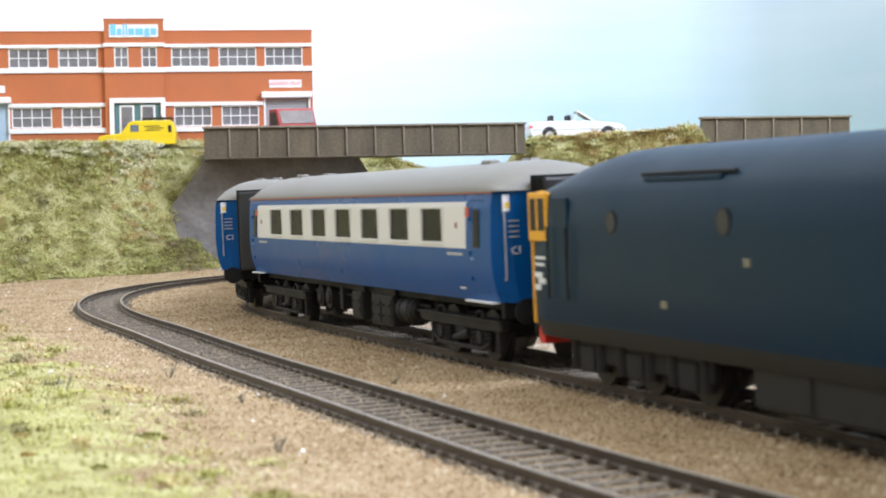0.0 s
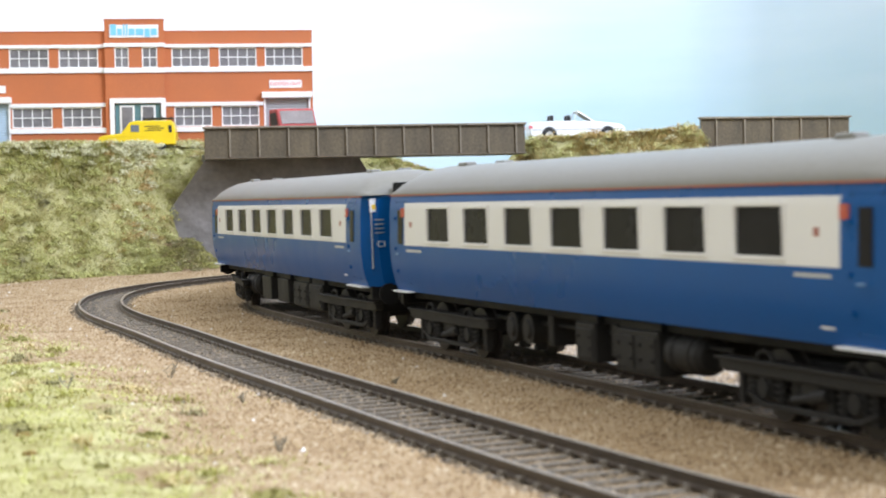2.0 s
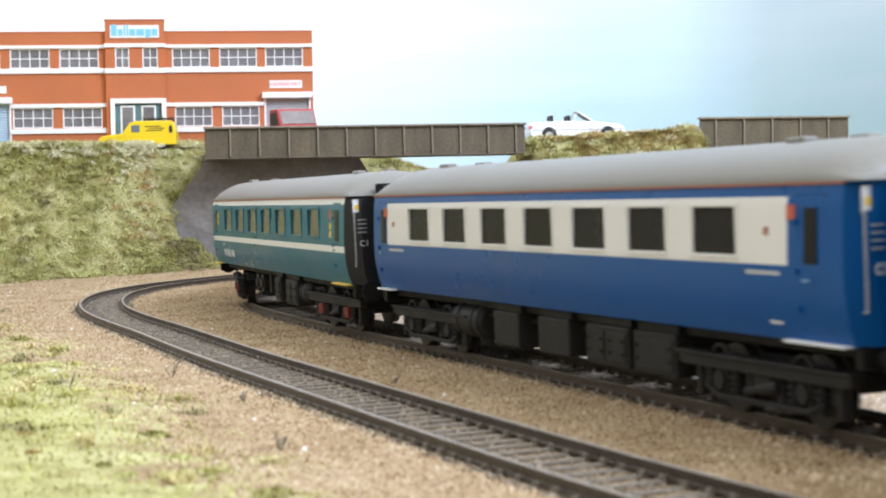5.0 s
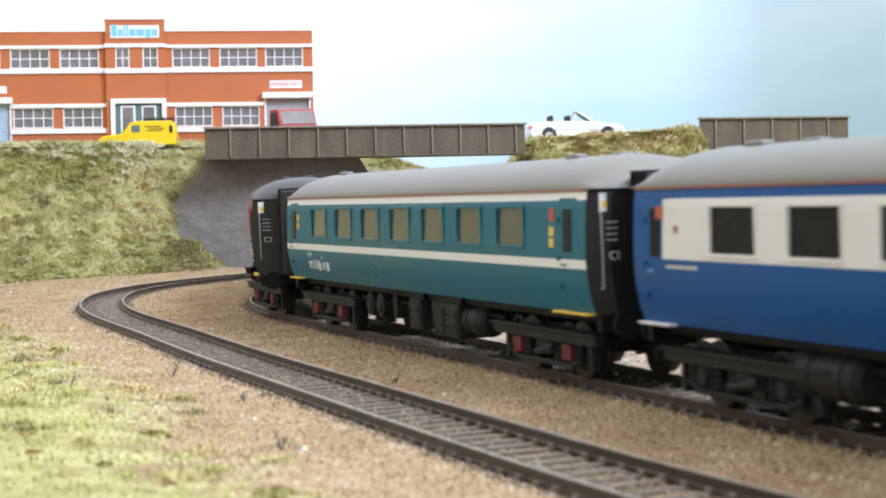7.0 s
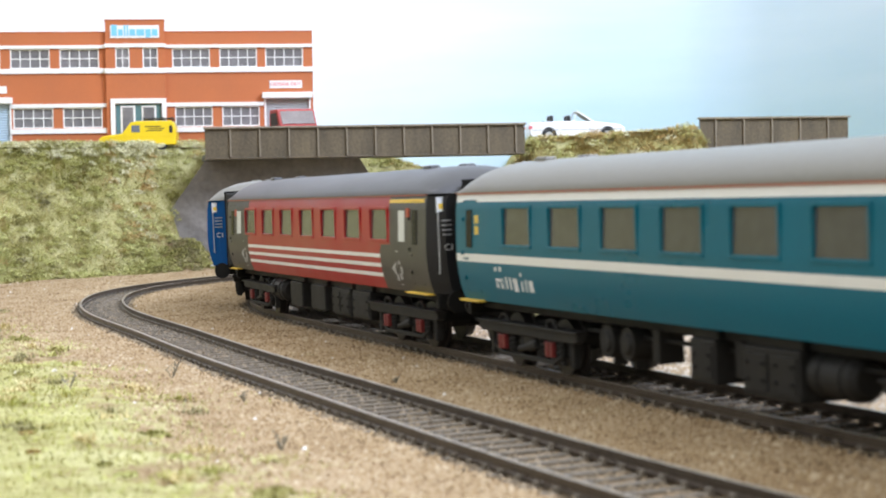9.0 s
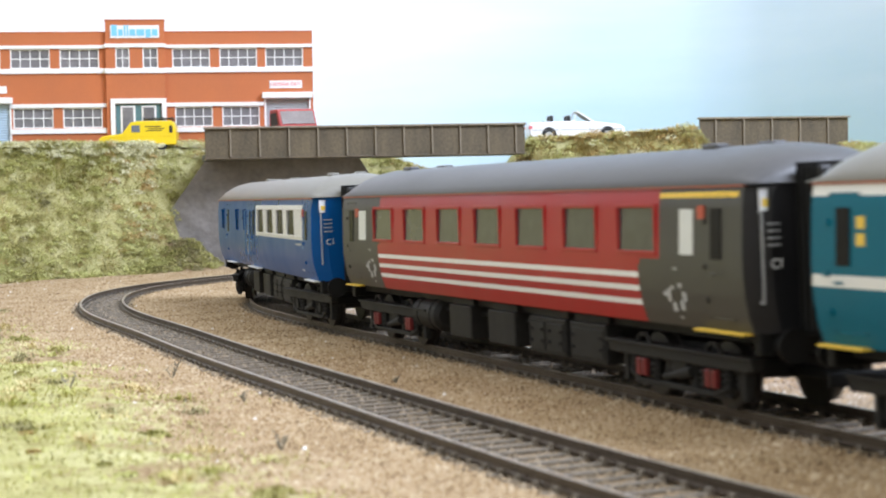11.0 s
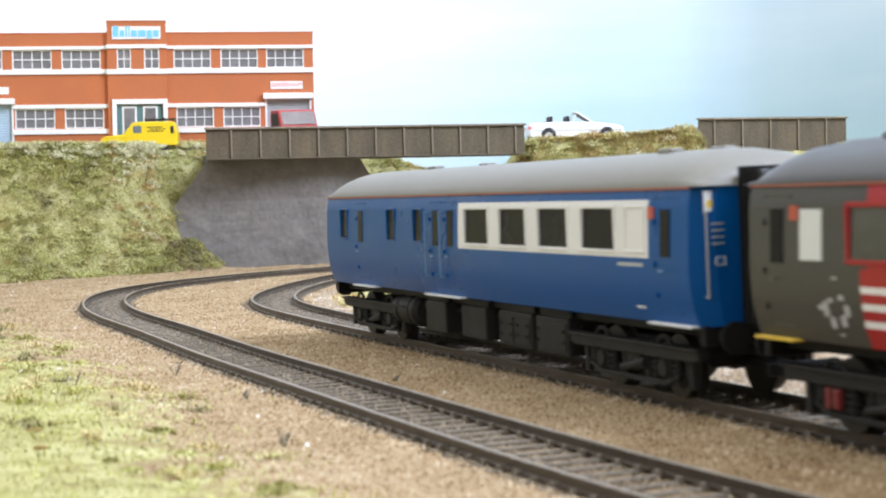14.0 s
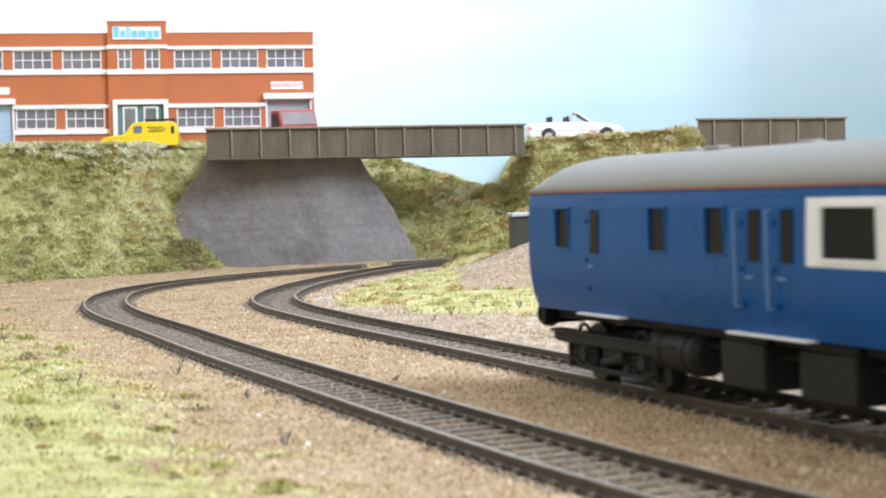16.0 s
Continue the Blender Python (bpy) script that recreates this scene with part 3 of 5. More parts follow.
# ---- factory ----
def build_factory():
    """Local x runs along the front from its right corner (0) to the left (negative); z from the plot."""
    root = empty("factory", mm(-80.5, 1164, 74.9, 0, 1.45, 7.5), "two-storey red brick factory with white bands and metal windows", "building")
    k = 1 / 2.74

    def X(p):
        return (p - 547) * k * 0.98

    def Z(p):
        return (258 - p) * k * 0.958
    left = X(-170)
    ups = [(462, 530), (380, 447), (296, 363), (98, 167), (12, 81), (-74, -5), (-160, -90)]
    downs = [(383, 450), (299, 366), (102, 171), (15, 85)]
    holes = [(X(a), X(b), Z(119), Z(83)) for a, b in ups] + [(X(a), X(b), Z(227), Z(190)) for a, b in downs]
    holes += [(X(462), X(539), -2, Z(177)), (X(-62), X(9), -2, Z(182))]
    tower = (X(179), X(283))
    cuts_x = sorted({left, 0, *tower, *(h[0] for h in holes), *(h[1] for h in holes)})
    cuts_z = sorted({-2, Z(54), *(h[2] for h in holes), *(h[3] for h in holes)})
    bm = bmesh.new()
    for a, b in zip(cuts_x, cuts_x[1:]):
        for c, d in zip(cuts_z, cuts_z[1:]):
            mx, mz = (a + b) / 2, (c + d) / 2
            if any(h[0] < mx < h[1] and h[2] < mz < h[3] for h in holes) or tower[0] < mx < tower[1]:
                continue
            box(bm, a, 0, c, b, 3, d)
    bmesh.ops.remove_doubles(bm, verts=bm.verts, dist=0.001)
    box(bm, -3, 3, -2, 0, 40, Z(54))
    box(bm, left, 37, -2, -3, 40, Z(54))
    part("wall", bm, M_BRICK, root)
    part("roof", one_box(left, 3, Z(66), -3, 37, Z(64)), M_ROOFFELT, root)
    part("parapet_cap", one_box(left, -0.4, Z(54), 0.4, 3.4, Z(52), 0.1), M_BRICK, root)
    # white bands
    for lo, hi, spans in ((83, 77, [(left, tower[0]), (tower[1], 0.6)]), (128, 119, [(left, tower[0]), (tower[1], 0.6)]),
                          (190, 183, [(X(10), tower[0]), (tower[1], X(458))]), (237, 228, [(X(10), tower[0]), (tower[1], X(458))])):
        for a, b in spans:
            part("white_band", one_box(a, -1.3, Z(lo), b, 1.2, Z(hi), 0.15), M_WHITE, root)
    # tower bay, set forward
    bm = bmesh.new()
    f = -3.0
    tw = [(X(196), X(221), Z(120), Z(82)), (X(244), X(271), Z(120), Z(82)), (X(194), X(276), -2, Z(184))]
    cx = sorted({*tower, *(v for h in tw for v in h[:2])})
    cz = sorted({-2, Z(33), *(v for h in tw for v in h[2:])})
    for a, b in zip(cx, cx[1:]):
        for c, d in zip(cz, cz[1:]):
            mx, mz = (a + b) / 2, (c + d) / 2
            if not any(h[0] < mx < h[1] and h[2] < mz < h[3] for h in tw):
                box(bm, a, f, c, b, 6, d)
    bmesh.ops.remove_doubles(bm, verts=bm.verts, dist=0.001)
    part("tower", bm, M_BRICK, root, "projecting brick entrance bay")
    part("parapet_cap", one_box(tower[0] - 0.4, f - 0.5, Z(33), tower[1] + 0.4, 6.4, Z(31), 0.1), M_BRICK, root)
    for lo, hi in ((82, 75), (129, 120)):
        part("white_band", one_box(tower[0] - 0.6, f - 1.2, Z(lo), tower[1] + 0.6, f + 1, Z(hi), 0.15), M_WHITE, root)
    bm = bmesh.new()
    box(bm, X(186), f - 1.4, -2, X(194), f + 1, Z(175), 0.15)
    box(bm, X(276), f - 1.4, -2, X(284), f + 1, Z(175), 0.15)
    box(bm, X(194), f - 1.4, Z(184), X(276), f + 1, Z(175), 0.15)
    part("door_surround", bm, M_WHITE, root)
    part("door_panel", one_box(X(195), f + 1.2, -2, X(275), f + 2, Z(185)), M_DOORGREEN, root)
    for a, b in ((203, 229), (240, 266)):
        d = part("door", one_box(X(a), f + 0.5, -2, X(b), f + 1.15, Z(188), 0.1), M_WHITE, root)
        part("pane", one_box(X(a + 3.5), f + 0.2, 0, X(b - 3.5), f + 0.8, Z(191)), M_PANE, d)

    def window(x0, x1, z0, z1, nx, y):
        w = part("window", one_box(x0, y + 1.3, z0, x1, y + 1.6, z1), M_PANE, root, "white metal-framed window with grey panes")
        t = 0.75
        bm = bmesh.new()
        for a, b, c, d in ((x0, x1, z0, z0 + t), (x0, x1, z1 - t, z1), (x0, x0 + t, z0 + t, z1 - t), (x1 - t, x1, z0 + t, z1 - t)):
            box(bm, a, y + 0.2, c, b, y + 1.25, d)
        part("window_frame", bm, M_WHITE, w)
        bm = bmesh.new()
        for i in range(1, nx):
            c = x0 + (x1 - x0) * i / nx
            box(bm, c - 0.3, y + 0.7, z0 + t, c + 0.3, y + 1.25, z1 - t)
        part("mullion", bm, M_WHITE, w)
        c = z0 + (z1 - z0) * 0.5
        part("glazing_bar", one_box(x0 + t, y + 0.6, c - 0.3, x1 - t, y + 1.2, c + 0.3), M_WHITE, w)
    for a, b in ups:
        window(X(a), X(b), Z(119), Z(83), 4, 0)
    for a, b in downs:
        window(X(a), X(b), Z(227), Z(190), 4, 0)
    for h in tw[:2]:
        window(*h, 2, f)
    # goods doors with canopies
    for a, b, top, mat in ((462, 539, 177, M_SHUTTER), (-62, 9, 182, M_DOORBLUE)):
        d = part("roller_shutter", one_box(X(a), 1.6, -2, X(b), 2.2, Z(top)), mat, root)
        bm = bmesh.new()
        z = -1.0
        while z < Z(top) - 1:
            rod(bm, (X(a), 1.6, z), (X(b), 1.6, z), 0.5, 6)
            z += 1.6
        part("slats", bm, mat, d)
        part("canopy", one_box(X(a) - 2.6, -4.5, Z(top), X(b) + 2.2, 0.5, Z(top - 11), 0.5), M_WHITE, root)
        part("door_jamb", one_box(X(b), -0.5, -2, X(b) + 1.2, 0.8, Z(top)), M_WHITE, root)
        part("door_jamb", one_box(X(a) - 1.2, -0.5, -2, X(a), 0.8, Z(top)), M_WHITE, root)
    s = part("sign_board", one_box(X(469), -0.7, Z(158), X(527), -0.05, Z(144)), M_WHITE, root)
    lettering("sign_text", "GOODS OUT", 3.3, s, mm((X(469) + X(527)) / 2, -0.85, Z(151), 90, 0, 0), M_SIGNRED)
    s = part("sign_board", one_box(X(188), f - 0.8, Z(65), X(274), f - 0.05, Z(42)), M_WHITE, root, "white sign board with blue shapes")
    r = random.Random(2)
    for i, (a, b) in enumerate(((190, 200), (202, 210), (212, 215), (217, 220), (222, 232), (234, 248), (250, 259), (261, 271))):
        tall = 20 if i in (0, 2, 3) else 12
        part("sign_shape", one_box(X(a), f - 1.1, Z(61 if i != 6 else 64), X(b), f - 0.85, Z(61 - tall), 0.1), M_SIGNBLUE, s)
    s = part("sign_board", one_box(X(-30), -0.7, Z(163), X(5), -0.05, Z(150)), M_WHITE, root)


build_factory()


# ---- road vehicles ----
def wheel_mesh(r, w):
    bm = bmesh.new()
    rod(bm, (0, -w / 2, 0), (0, w / 2, 0), r, 20)
    return mesh_of("wheel", bm, M_TYRE, False)


def add_wheels(root, places, r, w):
    me = wheel_mesh(r, w)
    for x, y in places:
        wh = share("wheel", me, root, (x, y, r))
        bm = bmesh.new()
        rod(bm, (0, -w / 2 - 0.2, 0), (0, w / 2 + 0.2, 0), r * 0.6, 14)
        part("hubcap", bm, M_HUB, wh)


def build_yellow_van():
    root = empty("van", mm(-189, 1134, 73.3, 0, 1.0, 3), "small bright yellow three-wheeled van with a roof rack", "van")
    out = [(-24, 3), (24, 3), (24.3, 12), (23, 17), (21.5, 18), (0, 18.2), (-4, 17.5), (-9.5, 10.5), (-22, 9.2), (-24, 7.5)]
    bm = bmesh.new()
    prism(bm, out, -8.5, 8.5, bevel=0.7)
    part("body", bm, M_YELLOW, root)
    for y in (-8.7, 8.4):
        part("side_window", one_box(-3.4, y, 11.2, 1.8, y + 0.3, 15.6, 0.1), M_SCREEN, root)
        part("side_window", one_box(20, y, 10.5, 22, y + 0.3, 15, 0.1), M_BLACK, root)
        bm = bmesh.new()
        for i, (a, b) in enumerate(((5, 15), (7, 17), (5.5, 15.5))):
            box(bm, a, y, 14.4 - i * 1.3, b, y + 0.3, 14.9 - i * 1.3)
        part("side_lettering", bm, M_BLACK, root)
        part("waist_trim", one_box(-22, y, 8.6, 23, y + 0.35, 9.0), M_YELLOW, root)
    bm = bmesh.new()
    prism(bm, [(-9.4, 11.2), (-4.9, 16.9), (-4.7, 16.7), (-9.2, 11)], -7, 7)
    part("windscreen", bm, M_SCREEN, root)
    bm = bmesh.new()
    for y in (-6, -2, 2, 6):
        rod(bm, (4, y, 19.6), (22, y, 19.6), 0.4, 6)
    for x in (4, 10, 16, 22):
        rod(bm, (x, -6, 19.6), (x, 6, 19.6), 0.4, 6)
        for y in (-6, 6):
            rod(bm, (x, y, 17.6), (x, y, 20.6), 0.35, 6)
    part("roof_rack", bm, M_BLACK, root)
    add_wheels(root, ((15, -7), (15, 7), (-16, 0)), 3.4, 2.4)


def build_red_pickup():
    root = empty("pickup", mm(-96.5, 1133, 69.6, 0, 0, -62), "dull red forward-control pickup van on the bridge road", "van")
    bm = bmesh.new()
    prism(bm, [(-30, 5), (24, 5), (25, 12), (22.5, 15), (19, 24), (17, 25), (6, 25), (4.5, 13), (-30, 13)], -12.5, 12.5, bevel=0.9)
    part("body", bm, M_RED, root)
    bm = bmesh.new()
    prism(bm, [(22.9, 15.6), (19.5, 23.6), (19.2, 23.4), (22.6, 15.4)], -11, 11)
    part("windscreen", bm, M_SMOKE, root)
    for y in (-12.7, 12.4):
        bm = bmesh.new()
        prism(bm, [(8, 15), (19.5, 15), (17, 22.8), (8, 22.8)], y, y + 0.3)
        part("side_window", bm, M_BLACK, root)
    part("bumper", one_box(24.5, -12, 5, 26.2, 12, 7.5, 0.4), M_BLACK, root)
    for y in (-9.5, 9.5):
        bm = bmesh.new()
        rod(bm, (24, y, 10.5), (25.4, y, 10.5), 1.7, 12)
        part("headlight", bm, M_HUB, root)
    add_wheels(root, ((15, -11), (15, 11), (-20, -11), (-20, 11)), 4.6, 3)


def build_convertible():
    root = empty("convertible", mm(87.5, 1152, 67.6, 0, 1.2, 4), "white open-top convertible car with dark interior", "car")
    out = [(-30.5, 5), (-30.8, 10), (-29.5, 12.4), (-12, 12.9), (-3, 12.8), (9, 12.6), (14, 12.0), (27, 10.4), (30.3, 8.6), (30.8, 5), (29, 3), (-29, 3)]
    bm = bmesh.new()
    prism(bm, out, -11, 11, bevel=0.9)
    part("body", bm, M_CARWHITE, root)
    part("cockpit", one_box(-22, -9.3, 12.4, 3.5, 9.3, 13.0, 0.2), M_BLACK, root)
    for x in (-17, -6):
        for y in (-5, 5):
            part("seat", one_box(x, y - 3, 12.6, x + 2.2, y + 3, 16.6, 0.6), M_BLACK, root)
    bm = bmesh.new()
    for y in (-9.3, 9.3):
        rod(bm, (10.5, y, 12.4), (0.5, y * 0.93, 19.0), 0.45, 8)
        rod(bm, (-2.0, y, 12.4), (0.5, y * 0.93, 19.0), 0.3, 8)
    rod(bm, (0.5, -8.7, 19.0), (0.5, 8.7, 19.0), 0.45, 8)
    part("windscreen_frame", bm, M_CARWHITE, root)
    bm = bmesh.new()
    prism(bm, [(10.3, 12.6), (0.6, 18.9), (0.4, 18.7), (10.0, 12.4)], -8.6, 8.6)
    part("windscreen", bm, M_SCREEN, root)
    for y in (-11.2, 10.9):
        for x in (-18, 19.5):
            bm = bmesh.new()
            rod(bm, (x, y, 4.6), (x, y + 0.3, 4.6), 4.7, 20)
            part("wheel_arch", bm, M_BLACK, root)
        part("waist_trim", one_box(-29, y, 7.2, 29.5, y + 0.35, 7.7), M_SHUTTER, root)
        part("rear_light", one_box(-30.9, y, 8.4, -28.6, y + 0.35, 10), M_SIGNRED, root)
        part("door_line", one_box(8, y, 4.5, 8.3, y + 0.32, 12.5), M_SHUTTER, root)
    add_wheels(root, ((-18, -9.6), (-18, 9.6), (19.5, -9.6), (19.5, 9.6)), 4.0, 3.4)


build_yellow_van()
build_red_pickup()
build_convertible()

hut = empty("lineside_hut", mm(44, 926, 9.5, 0, 0, 8), "small dark lineside hut with a grey flat roof", "hut")
part("wall", one_box(-8, -6, -6, 12, 8, 16, 0.2), M_CHARCOAL, hut)
part("roof", one_box(-9, -7.5, 16, 13, 9, 18.0, 0.5), M_SHUTTER, hut)

# ---- coaches ----
LEN, HALF = 237.4, 118.7
SIDE = [(15.1, 15.6), (18.0, 16.6), (21.5, 17.25), (24.4, 17.5), (26.3, 17.55), (27.4, 17.55), (28.6, 17.55), (37.0, 17.2), (38.5, 17.0), (40.4, 16.6)]


def half_width(z):
    return float(np.interp(z, [p[0] for p in SIDE], [p[1] for p in SIDE]))


ROOFLINE = [(17.0, 40.4), (17.05, 41.0), (16.3, 42.3), (14.6, 44.0), (12.0, 45.6), (8.5, 46.9), (4.3, 47.6), (0, 47.8)]


def coach_shell(holes, paint, materials, root, z_extra):
    """holes: (a0, a1, z0, z1) measured from the front; paint(a, z) gives a material's number."""
    cuts = sorted({0.0, LEN, *(v for h in holes for v in h[:2]), *z_extra[0]})
    zs = sorted({*(p[0] for p in SIDE), *(v for h in holes for v in h[2:]), *z_extra[1]})
    bm = bmesh.new()
    for sgn in (-1, 1):
        grid = {}
        for i, a in enumerate(cuts):
            for j, z in enumerate(zs):
                grid[i, j] = bm.verts.new((HALF - a, sgn * half_width(z), z))
        for i in range(len(cuts) - 1):
            for j in range(len(zs) - 1):
                a, z = (cuts[i] + cuts[i + 1]) / 2, (zs[j] + zs[j + 1]) / 2
                if any(h[0] < a < h[1] and h[2] < z < h[3] for h in holes):
                    continue
                q = [grid[i, j], grid[i + 1, j], grid[i + 1, j + 1], grid[i, j + 1]]
                f = bm.faces.new(q if sgn > 0 else q[::-1])
                f.material_index = paint(a, z)
    # floor
    q = [bm.verts.new(p) for p in ((-HALF, -15.5, 15.2), (HALF, -15.5, 15.2), (HALF, 15.5, 15.2), (-HALF, 15.5, 15.2))]
    bm.faces.new(q[::-1])
    return part("body", bm, materials, root, "", True)


def coach_end(root, sgn, material):
    """A bowed end wall with a gangway."""
    bm = bmesh.new()
    outline = [(-w, z) for z, w in SIDE] + [(-14, 42.0), (14, 42.0)] + [(w, z) for z, w in SIDE[::-1]]
    ring = [bm.verts.new((sgn * HALF, y, z)) for y, z in outline]
    mid = [bm.verts.new((sgn * (HALF + 1.6), y * 0.72, 15.1 + (z - 15.1) * (0.965 if z > 40 else 1))) for y, z in outline]
    n = len(ring)
    for i in range(n):
        j = (i + 1) % n
        bm.faces.new((ring[i], ring[j], mid[j], mid[i]))
    bm.faces.new(mid)
    bmesh.ops.recalc_face_normals(bm, faces=bm.faces)
    end = part("end_wall", bm, material, root)
    x0, x1 = sgn * (HALF + 1.4), sgn * (HALF + 9.0)
    bm = bmesh.new()
    box(bm, x0, -7.6, 15, x1, 7.6, 43.6, 0.8)
    g = part("gangway", bm, M_BLACK, root, "black rubber gangway bellows")
    bm = bmesh.new()
    for k in range(4):
        c = sgn * (HALF + 2.6 + k * 1.8)
        box(bm, c - 0.35, -8.1, 14.8, c + 0.35, 8.1, 44.1, 0.2)
    part("bellows_rib", bm, M_UNDER, g)
    for y in (-14.6, 14.6):
        bm = bmesh.new()
        xx = sgn * (HALF + 0.9)
        rod(bm, (xx + sgn * 0.9, y, 20.5), (xx + sgn * 0.9, y, 36.0), 0.2, 8)
        for z in (20.5, 36.0):
            rod(bm, (xx - sgn * 0.9, y, z), (xx + sgn * 0.9, y, z), 0.2, 6)
        part("handrail", bm, M_SHUTTER, end)
        s2 = 1 if y > 0 else -1
        # data panel on the end: a notice, small rows and a class mark
        xe = sgn * (HALF + 1.05)
        note = share("notice", NOTICE, end, (xe + sgn * 0.2, s2 * 13.4, 38.0), 0)
        note.matrix_basis = mm(xe + sgn * 0.25, s2 * 13.4, 38.0, 0, 0, sgn * -s2 * 19)
        rows = share("data_panel", DATA, end)
        rows.matrix_basis = mm(xe + sgn * 0.75, s2 * 11.9, 31.6, 0, 0, sgn * -s2 * 19)
        lettering("class_mark", "C1", 2.6, end, mm(xe + sgn * 0.95, s2 * 11.9, 27.0, 90, 0, (90 if sgn > 0 else -90) - sgn * s2 * 19), M_LETTER)
    for y in (-11, 11):
        bm = bmesh.new()
        rod(bm, (sgn * HALF, y, 13.2), (sgn * (HALF + 4.5), y, 13.2), 1.5, 14)
        rod(bm, (sgn * (HALF + 4.5), y, 13.2), (sgn * (HALF + 5.3), y, 13.2), 3.0, 18)
        part("buffer", bm, M_UNDER, root)
    part("buffer_beam", one_box(sgn * (HALF - 1.5), -15, 11.4, sgn * (HALF + 0.6), 15, 15.4, 0.3), M_UNDER, root)


bm = bmesh.new()
box(bm, -0.12, -1.6, -1.9, 0.12, 1.6, 1.9, mat=0)
box(bm, -0.16, -1.1, -1.2, 0.16, 1.1, 0.2, mat=1)
NOTICE = mesh_of("notice", bm, [M_LETTER, M_LABELYELLOW])
bm = bmesh.new()
for k in range(4):
    box(bm, -0.12, -2.0, 2.1 - k * 1.2, 0.12, 2.0 - (k % 2) * 0.9, 2.45 - k * 1.2)
DATA = mesh_of("data_panel", bm, M_SHUTTER)


def bogie_mesh_set():
    """Side frame with long spring beam, axleboxes and dampers; wheelset; centre frame."""
    bm = bmesh.new()
    # long flat spring beam over the axleboxes, with open space under it
    prism(bm, [(-29, 8.4), (-27, 7.9), (27, 7.9), (29, 8.4), (29, 10.3), (-29, 10.3)], -14.2, -12.0, bevel=0.25)
    box(bm, -29.5, -14.8, 10.0, 29.5, -11.6, 10.6, 0.15)
    # low equaliser bar, brake hangers and step irons
    prism(bm, [(-20, 4.4), (-15, 2.6), (15, 2.6), (20, 4.4), (20, 5.2), (14.4, 3.6), (-14.4, 3.6), (-20, 5.2)], -13.9, -12.9, bevel=0.15)
    for c in (-23.5, -5.2, 5.2, 23.5):
        box(bm, c - 0.9, -13.0, 2.4, c + 0.9, -11.2, 8.2, 0.25)
    for c in (-21.4, 21.4):
        box(bm, c - 1.7, -12.4, 4.0, c + 1.7, -10.0, 8.0, 0.4)
    for c in (-14, 14):
        box(bm, c - 2.1, -13.6, 4.0, c + 2.1, -11.4, 8.8, 0.5)
        rod(bm, (c, -14.2, 6.0), (c, -11.6, 6.0), 1.7, 14)
        for d in (-4.4, 4.4):
            rod(bm, (c + d, -12.8, 3.2), (c + d, -12.8, 8.8), 0.75, 8)
            for k in range(4):
                rod(bm, (c + d, -12.8, 4.2 + k * 1.15), (c + d, -12.8, 4.8 + k * 1.15), 1.25, 10)
        prism(bm, [(c - 5.6, 2.7), (c + 5.6, 2.7), (c + 4.8, 3.5), (c - 4.8, 3.5)], -13.4, -12.2, bevel=0.15)
        # hoop-shaped lifting bracket above the beam
        for k in range(6):
            t0, t1 = math.pi * k / 6, math.pi * (k + 1) / 6
            rod(bm, (c + 2.8 * math.cos(t0), -13.4, 10.3 + 2.0 * math.sin(t0)), (c + 2.8 * math.cos(t1), -13.4, 10.3 + 2.0 * math.sin(t1)), 0.45, 6)
    rod(bm, (-5.5, -13.2, 4.6), (5.5, -13.2, 6.4), 0.8, 10)
    rod(bm, (0.5, -13.2, 5.5), (5.5, -13.2, 6.4), 1.15, 10)
    box(bm, -3.2, -13.4, 5.8, 3.2, -12.2, 8.8, 0.3)
    side = mesh_of("side_frame", bm, M_UNDERGREY)
    bm = bmesh.new()
    for y in (-8.1, 8.1):
        s = 1 if y > 0 else -1
        rod(bm, (0, y, 0), (0, y + s * 2.2, 0), 6.2, 26)
        rod(bm, (0, y - s * 0.7, 0), (0, y, 0), 7.0, 26)
    rod(bm, (0, -8, 0), (0, 8, 0), 1.1, 8)
    for y in (-10.4, 10.4):
        rod(bm, (0, y, 0), (0, y * 1.01, 0), 4.4, 22)
        rod(bm, (0, y, 0), (0, y * 1.06, 0), 1.6, 14)
    wheels = mesh_of("wheelset", bm, M_STEEL)
    bm = bmesh.new()
    box(bm, -20, -8, 6, 20, 8, 11, 0.5)
    box(bm, -22, -11.5, 7, -19, 11.5, 9.5, 0.3)
    box(bm, 19, -11.5, 7, 22, 11.5, 9.5, 0.3)
    centre = mesh_of("cross_frame", bm, M_UNDER)
    bm = bmesh.new()
    box(bm, -2.0, -14.5, 4.2, -0.4, -13.3, 7.6, 0.3)
    box(bm, 0.4, -14.5, 4.2, 2.0, -13.3, 7.6, 0.3)
    axle = mesh_of("axlebox", bm, M_AXLERED)
    return side, wheels, centre, axle


BOGIE = bogie_mesh_set()


def add_bogie(root, x, coupling, red, parts=BOGIE):
    side, wheels, centre, axle = parts
    b = share("bogie", centre, root, (x, 0, 0))
    share("side_frame", side, b)
    share("side_frame", side, b, (0, 0, 0), 180)
    for c in (-14, 14):
        share("wheelset", wheels, b, (c, 0, 6.2))
        if red:
            share("axlebox", axle, b, (c, 0, 0), 0, "red axlebox cover")
            share("axlebox", axle, b, (c, 0, 0), 180, "red axlebox cover")
    bm = bmesh.new()
    s = coupling
    box(bm, s * 20, -2, 6.5, s * 41, 2, 8, 0.3)
    box(bm, s * 40, -6.5, 6, s * 41.5, 6.5, 8.5, 0.3)
    part("coupling", bm, M_UNDER, b, "black hook-and-bar coupling")
    return b


